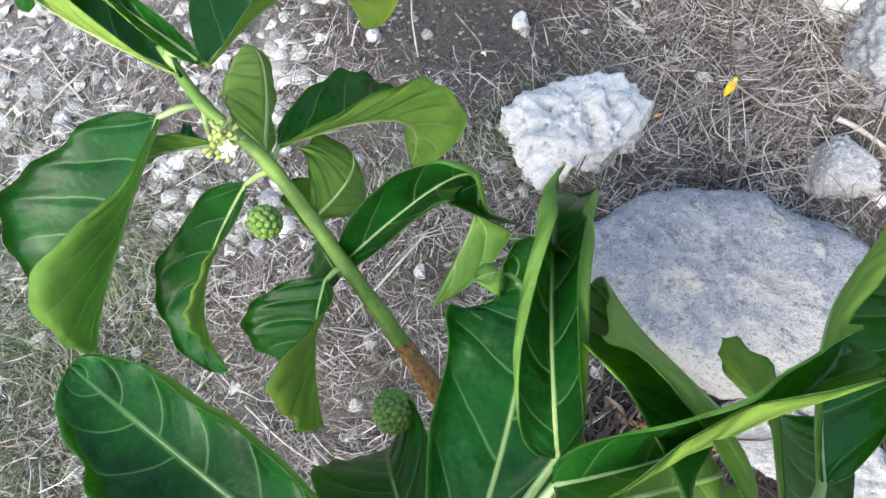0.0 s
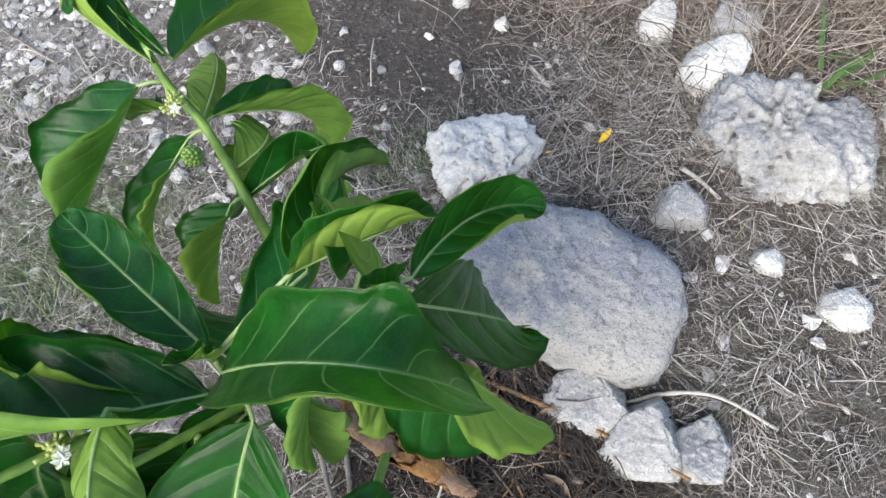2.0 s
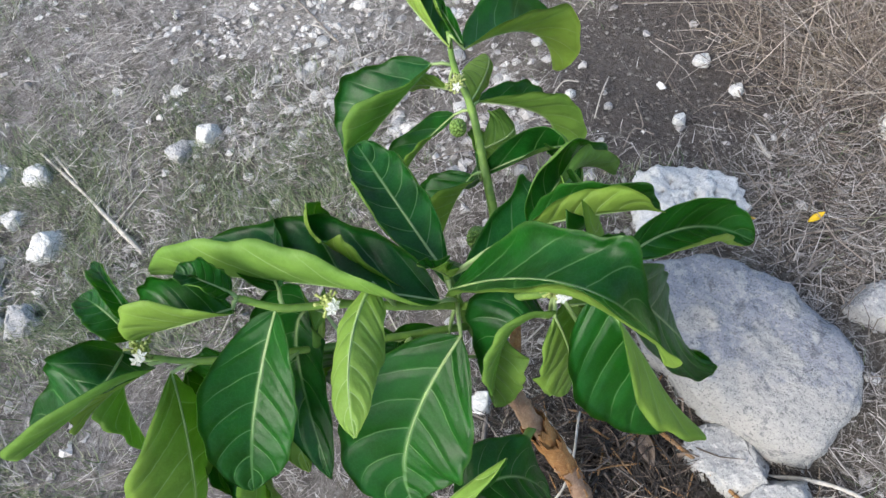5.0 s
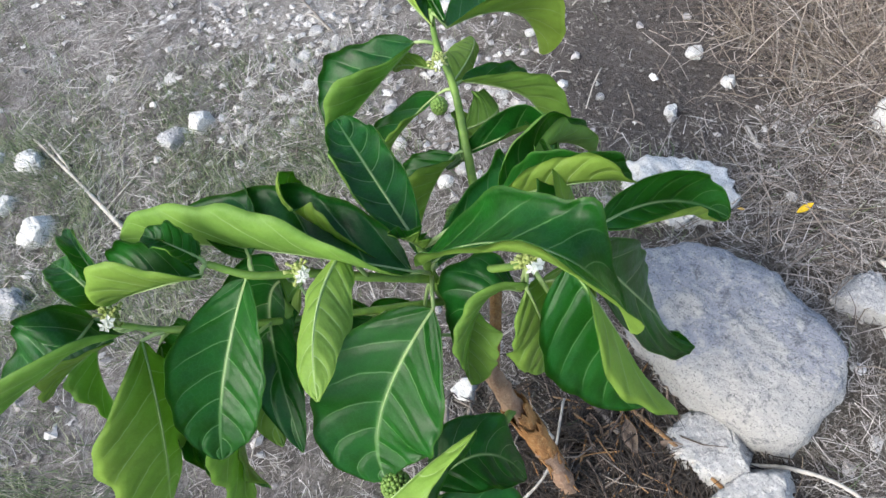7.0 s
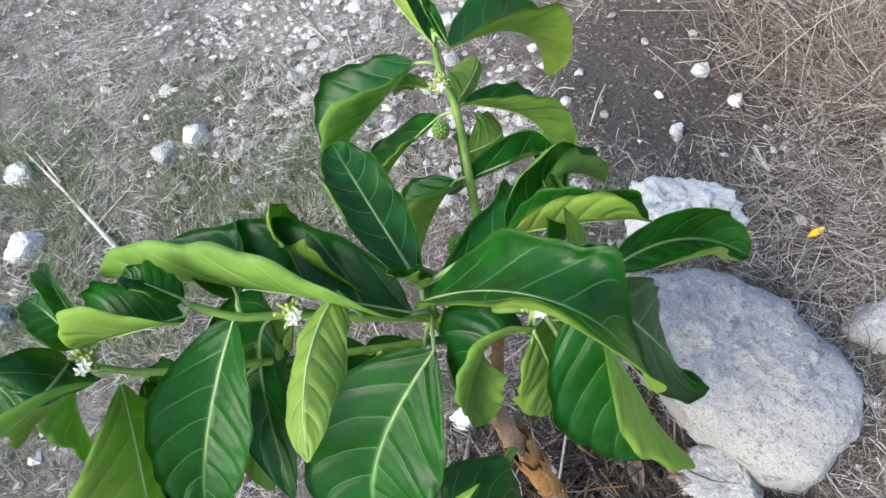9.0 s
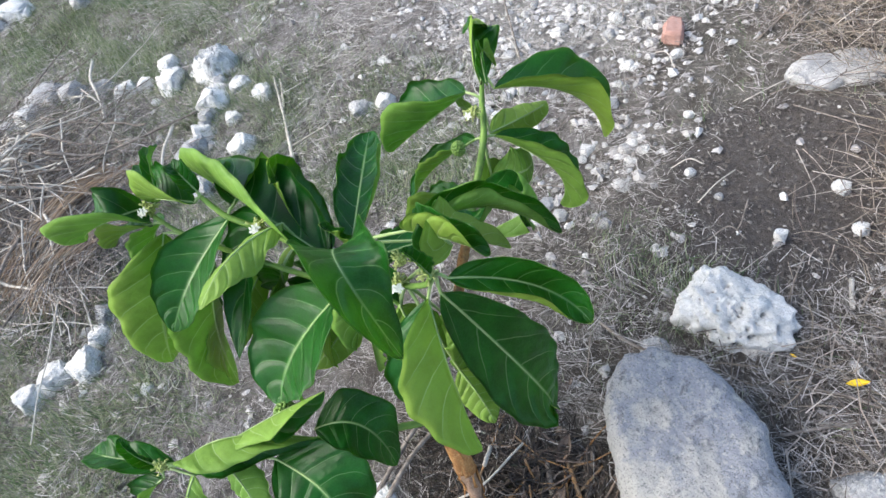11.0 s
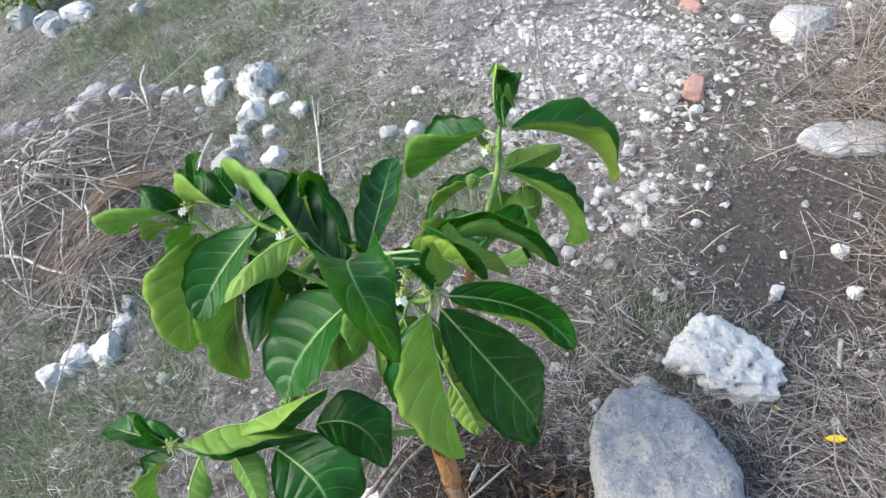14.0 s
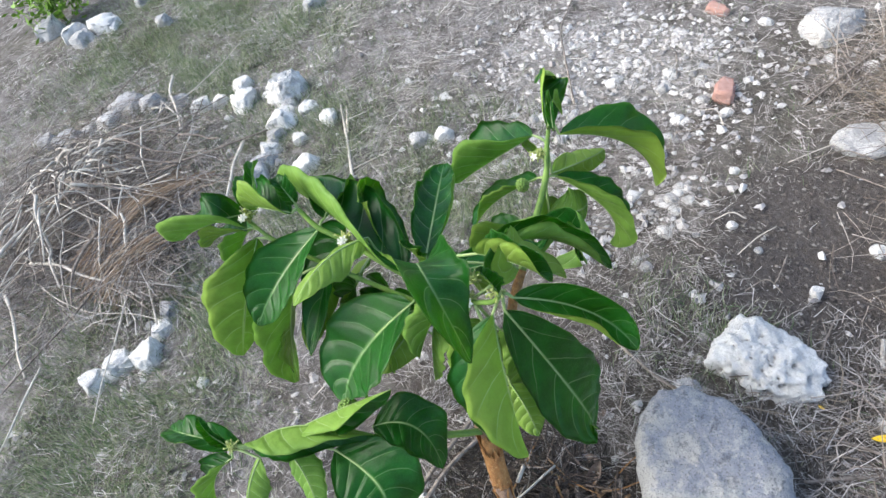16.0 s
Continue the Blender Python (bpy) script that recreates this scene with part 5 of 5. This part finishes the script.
    leaf((-0.1, -0.15, 0.84), (-0.116, -0.218, 0.829), (-0.110, -0.296, 0.699), (-0.159, -0.389, 0.425), 0.186, (40, 55), (0, 10), (-0.23, -0.89, 0.40), twist=0, seed=33)
    leaf((0.0, -0.04, 0.78), (-0.01, -0.05, 0.76), (-0.04, -0.13, 0.68), (-0.05, -0.17, 0.52), 0.13, (50, 70), (20, 35), seed=34)
    leaf((0.0, -0.03, 0.77), (-0.02, -0.05, 0.765), (-0.06, -0.07, 0.72), (-0.08, -0.1, 0.6), 0.12, (20, 35), (20, 35), (0.2, -0.4, 0.8), seed=55)
    leaf((-0.06, -0.1, 0.81), (-0.07, -0.11, 0.79), (-0.1, -0.13, 0.72), (-0.12, -0.15, 0.6), 0.13, (20, 35), (60, 85), (0.0, -0.4, 0.8), seed=56)
    leaf((-0.15, -0.2, 0.87), (-0.16, -0.22, 0.85), (-0.2, -0.26, 0.78), (-0.22, -0.3, 0.66), 0.12, (20, 35), (20, 35), (-0.2, -0.4, 0.8), seed=57)
    leaf((0.1, 0.065, 0.84), (0.1, 0.03, 0.8), (0.11, 0.0, 0.74), (0.12, -0.03, 0.62), 0.11, (20, 35), (20, 35), (0.2, 0.6, -0.4), seed=58)
    leaf((-0.15, -0.2, 0.87), (-0.19, -0.25, 0.75), (-0.14, -0.32, 0.65), (-0.08, -0.35, 0.55), 0.13, (15, 30), (40, 75), (-0.2, -0.6, 0.7), seed=61)
    leaf((-0.18, -0.24, 0.89), (-0.26, -0.27, 0.79), (-0.22, -0.335, 0.7), (-0.16, -0.38, 0.6), 0.12, (20, 35), (20, 35), (0.7, -0.1, -0.5), seed=62)
    leaf((-0.21, -0.265, 0.91), (-0.305, -0.3, 0.84), (-0.31, -0.35, 0.8), (-0.28, -0.4, 0.7), 0.1, (45, 70), (10, 25), (-0.3, -0.5, 0.8), seed=63)
    leaf((-0.06, -0.1, 0.81), (-0.16, -0.075, 0.75), (-0.18, -0.13, 0.71), (-0.17, -0.19, 0.62), 0.14, (15, 25), (15, 25), (0.5, 0.2, -0.8), seed=64)
    leaf((-0.15, -0.2, 0.87), (-0.18, -0.155, 0.72), (-0.13, -0.225, 0.69), (-0.06, -0.28, 0.65), 0.085, (20, 40), (30, 60), (-0.6, -0.1, -0.75), seed=65)
    leaf((0.06, 0.04, 0.6), (-0.01, -0.035, 0.66), (0.012, -0.09, 0.625), (0.015, -0.165, 0.58), 0.1, (15, 30), (15, 30), (-0.6, -0.1, -0.75), seed=66)
    # branch to the right
    R, R0 = (0.215, 0.148, 0.935), (0.163, 0.1, 0.88)
    leaf(R, (0.210, 0.121, 0.881), (0.301, 0.099, 0.795), (0.369, 0.088, 0.667), 0.208, (87, 112), (24, 32), (0.40, -0.81, 0.42), twist=19, rim=10, seed=36)
    leaf(R, (0.226, 0.162, 0.926), (0.264, 0.277, 0.858), (0.336, 0.328, 0.804), 0.113, (41, 55), (42, 113), (0.64, 0.14, 0.76), twist=-15, rim=50, seed=37)
    leaf(R, (0.221, 0.143, 0.894), (0.298, 0.221, 0.639), (0.323, 0.228, 0.572), 0.164, (15, 20), (-3, 5), (0.93, 0.17, 0.34), twist=77, rim=25, seed=38)
    leaf(AP, (0.098, 0.141, 0.919), (0.183, 0.183, 0.961), (0.232, 0.233, 0.938), 0.097, (55, 72), (105, 112), (-0.07, -0.10, 0.99), twist=-15, rim=20, seed=39)
    leaf(R0, (0.165, 0.075, 0.833), (0.135, 0.030, 0.840), (0.136, -0.036, 0.739), 0.130, (65, 95), (10, 25), (-0.16, -0.61, 0.78), twist=0, seed=40)
    leaf(R0, (0.175, 0.075, 0.85), (0.2, 0.07, 0.73), (0.2, 0.06, 0.6), 0.12, (15, 25), (15, 25), (-0.7, -0.1, -0.3), seed=41)
    leaf(R0, (0.152, 0.130, 0.746), (0.228, 0.162, 0.725), (0.150, 0.114, 0.447), 0.110, (15, 25), (14, 24), (-0.93, -0.38, 0.03), twist=-3, seed=42)
    leaf((0.225, 0.14, 0.945), (0.225, 0.14, 0.95), (0.215, 0.13, 0.985), (0.2, 0.12, 1.0), 0.04, (60, 80), (60, 80), seed=43)
    leaf((0.163, 0.092, 0.88), (0.171, 0.192, 0.922), (0.167, 0.198, 0.932), (0.117, 0.290, 0.775), 0.118, (43, 62), (113, 113), (-0.43, 0.67, 0.61), twist=20, seed=44)
    leaf(R0, (0.227, 0.111, 0.669), (0.273, 0.122, 0.629), (0.305, 0.125, 0.577), 0.075, (20, 35), (20, 35), (-0.5, 0.0, -0.85), seed=69)
    # low branch
    Z1 = (0.075, -0.5, 0.6)
    leaf(Z1, (0.073, -0.483, 0.583), (0.019, -0.587, 0.626), (-0.050, -0.659, 0.586), 0.080, (24, 39), (20, 36), (-0.07, 0.07, 1.00), twist=-7, seed=45)
    leaf(Z1, (0.092, -0.443, 0.588), (0.136, -0.246, 0.673), (0.209, -0.103, 0.781), 0.095, (107, 112), (15, 30), (0.51, -0.55, 0.66), twist=-33, seed=46)
    leaf(Z1, (0.096, -0.457, 0.601), (0.118, -0.335, 0.650), (0.177, -0.186, 0.593), 0.129, (107, 112), (20, 40), (0.64, -0.17, 0.75), twist=-31, seed=47)
    leaf((0.135, -0.33, 0.575), (0.166, -0.283, 0.584), (0.277, -0.211, 0.563), (0.310, -0.245, 0.479), 0.189, (3, 9), (1, 9), (0.58, 0.06, 0.81), twist=8, rim=15, seed=48)
    leaf((0.14, -0.2, 0.52), (0.155, -0.19, 0.595), (0.19, -0.105, 0.585), (0.25, -0.085, 0.49), 0.13, (15, 25), (15, 25), seed=49)
    leaf(Z1, (0.114, -0.45, 0.58), (0.16, -0.5, 0.54), (0.2, -0.53, 0.47), 0.08, (45, 75), (25, 40), (-0.5, 0.35, -0.8), seed=50)
    leaf(Z1, (0.09, -0.51, 0.585), (0.1, -0.57, 0.55), (0.105, -0.615, 0.45), 0.09, (65, 90), (25, 40), seed=51)
    leaf(Z1, (0.125, -0.385, 0.577), (0.185, -0.365, 0.546), (0.235, -0.372, 0.48), 0.085, (25, 45), (25, 45), (-0.5, 0.2, -0.85), seed=52)
    leaf(Z1, (0.07, -0.51, 0.61), (0.05, -0.53, 0.66), (0.03, -0.53, 0.69), 0.045, (50, 70), (50, 70), seed=53)


build_leaves()


def ball_mesh(name, bumps, centre, radii, size, mat, axis=(0, 0, 1)):
    """Many small knobs packed over an egg shape."""
    bm = bmesh.new()
    turn = Vector((0, 0, 1)).rotation_difference(Vector(axis).normalized()).to_matrix()
    bmesh.ops.create_icosphere(bm, subdivisions=2, radius=1.0)
    bmesh.ops.scale(bm, vec=tuple(r * 0.9 for r in radii), verts=bm.verts[:])
    for i in range(bumps):
        z = 1 - 2 * (i + 0.5) / bumps
        a = i * 2.39996
        q = math.sqrt(1 - z * z)
        c = Vector((radii[0] * q * math.cos(a), radii[1] * q * math.sin(a), radii[2] * z))
        bmesh.ops.create_icosphere(bm, subdivisions=1, radius=size, matrix=Matrix.Translation(c))
    for v in bm.verts:
        v.co = turn @ v.co + Vector(centre)
    me = bpy.data.meshes.new(name)
    bm.to_mesh(me)
    bm.free()
    me.materials.append(mat)
    me.polygons.foreach_set("use_smooth", np.ones(len(me.polygons), bool))
    return me


def flower_head(at, seed, buds=15, blooms=1, size=0.0035):
    rng = random.Random(seed)
    head = grown("flower_head", ball_mesh("flower_head", 22, at, (0.009, 0.009, 0.011), size * 0.8, BUD), shrub, "cluster of pale yellow-green flower buds")
    for i in range(buds):
        d = Vector((rng.gauss(0, 1), rng.gauss(0, 1), rng.gauss(0.3, 1))).normalized()
        p = Vector(at) + d * 0.009
        q = p + d * rng.uniform(0.006, 0.013)
        grown("bud", tube_mesh("bud", [p, (p + q) / 2, q], [0.0012, 0.0016, 0.0028], BUD, 6), head)
    for i in range(blooms):
        d = Vector((0.75 + 0.2 * i, -0.35 + rng.uniform(-0.4, 0.4), 0.6)).normalized()
        c = Vector(at) + d * 0.023
        a = d.orthogonal().normalized()
        b = d.cross(a)
        verts, faces = [], []
        for k in range(5):
            g = 2 * math.pi * k / 5
            e = a * math.cos(g) + b * math.sin(g)
            f = a * -math.sin(g) + b * math.cos(g)
            n = len(verts)
            for off in (0.0, -0.0006):
                verts += [tuple(c + d * off), tuple(c + e * 0.005 + f * 0.0028 + d * (off + 0.001)), tuple(c + e * 0.0095 + d * (off - 0.0005)), tuple(c + e * 0.005 - f * 0.0028 + d * (off + 0.001))]
            faces += [(n, n + 1, n + 2, n + 3), (n + 7, n + 6, n + 5, n + 4), (n, n + 4, n + 5, n + 1), (n + 1, n + 5, n + 6, n + 2), (n + 2, n + 6, n + 7, n + 3), (n + 3, n + 7, n + 4, n)]
        grown("blossom", link_mesh("blossom", verts, faces, [PETAL], False), head, "small white five-petalled blossom")
        grown("blossom_tube", tube_mesh("blossom_tube", [Vector(at), c], [0.0014, 0.0018], PETAL, 6), head, "white blossom tube")


def build_flowers():
    flower_head((-0.205, 0.37, 0.815), 1, 18, 1)
    flower_head((-0.055, -0.085, 0.935), 2, 14, 2)
    flower_head((0.17, 0.09, 0.9), 3, 18, 3)
    flower_head((0.215, 0.14, 0.945), 4, 14, 0)
    flower_head((-0.222, -0.27, 0.945), 5, 14, 2)
    flower_head((0.155, 0.11, 0.93), 6, 14, 0)
    flower_head((0.09, -0.49, 0.625), 7, 12, 0)
    for at, r, k in (((-0.165, 0.311, 0.782), (0.012, 0.012, 0.016), 60), ((-0.037, 0.172, 0.719), (0.016, 0.016, 0.03), 120), ((0.122, -0.22, 0.64), (0.02, 0.02, 0.028), 110)):
        grown("fruit", ball_mesh("fruit", k, at, r, 0.0042, FRUIT, (0.2, -0.1, 1)), shrub, "knobbly unripe green fruit")


build_flowers()


# ---- far green plant ----
def build_far_plant():
    plant = new("garden_plant")
    plant.location = (-4.55, -1.9, 0)
    tagged(plant, "low bright green leafy plant behind a line of stones", "plant")
    rng = random.Random(4)
    verts, faces = [], []
    for i in range(420):
        a, r, z = rng.uniform(0, 6.28), rng.uniform(0, 0.36), rng.uniform(0.03, 0.32)
        c = Vector((r * math.cos(a) * (1.1 - z), r * math.sin(a) * (1.1 - z), z))
        d = Vector((rng.gauss(0, 1), rng.gauss(0, 1), rng.gauss(0.6, 0.5))).normalized()
        s = d.orthogonal().normalized()
        le, w = rng.uniform(0.05, 0.09), rng.uniform(0.012, 0.022)
        n = len(verts)
        verts += [tuple(c), tuple(c + d * le * 0.5 + s * w), tuple(c + d * le), tuple(c + d * le * 0.5 - s * w)]
        faces.append((n, n + 1, n + 2, n + 3))
    part("foliage", link_mesh("foliage", verts, faces, [plain_noise("sunlit_foliage", (0.2, 0.36, 0.04), (0.12, 0.26, 0.03), 20, 0.5, 0.2, 0.002)], False), plant)
    part("plant_stem", tube_mesh("plant_stem", [(0, 0, -0.02), (0.01, 0.0, 0.12), (0.0, 0.01, 0.25)], [0.012, 0.01, 0.005], STEM), plant)


build_far_plant()
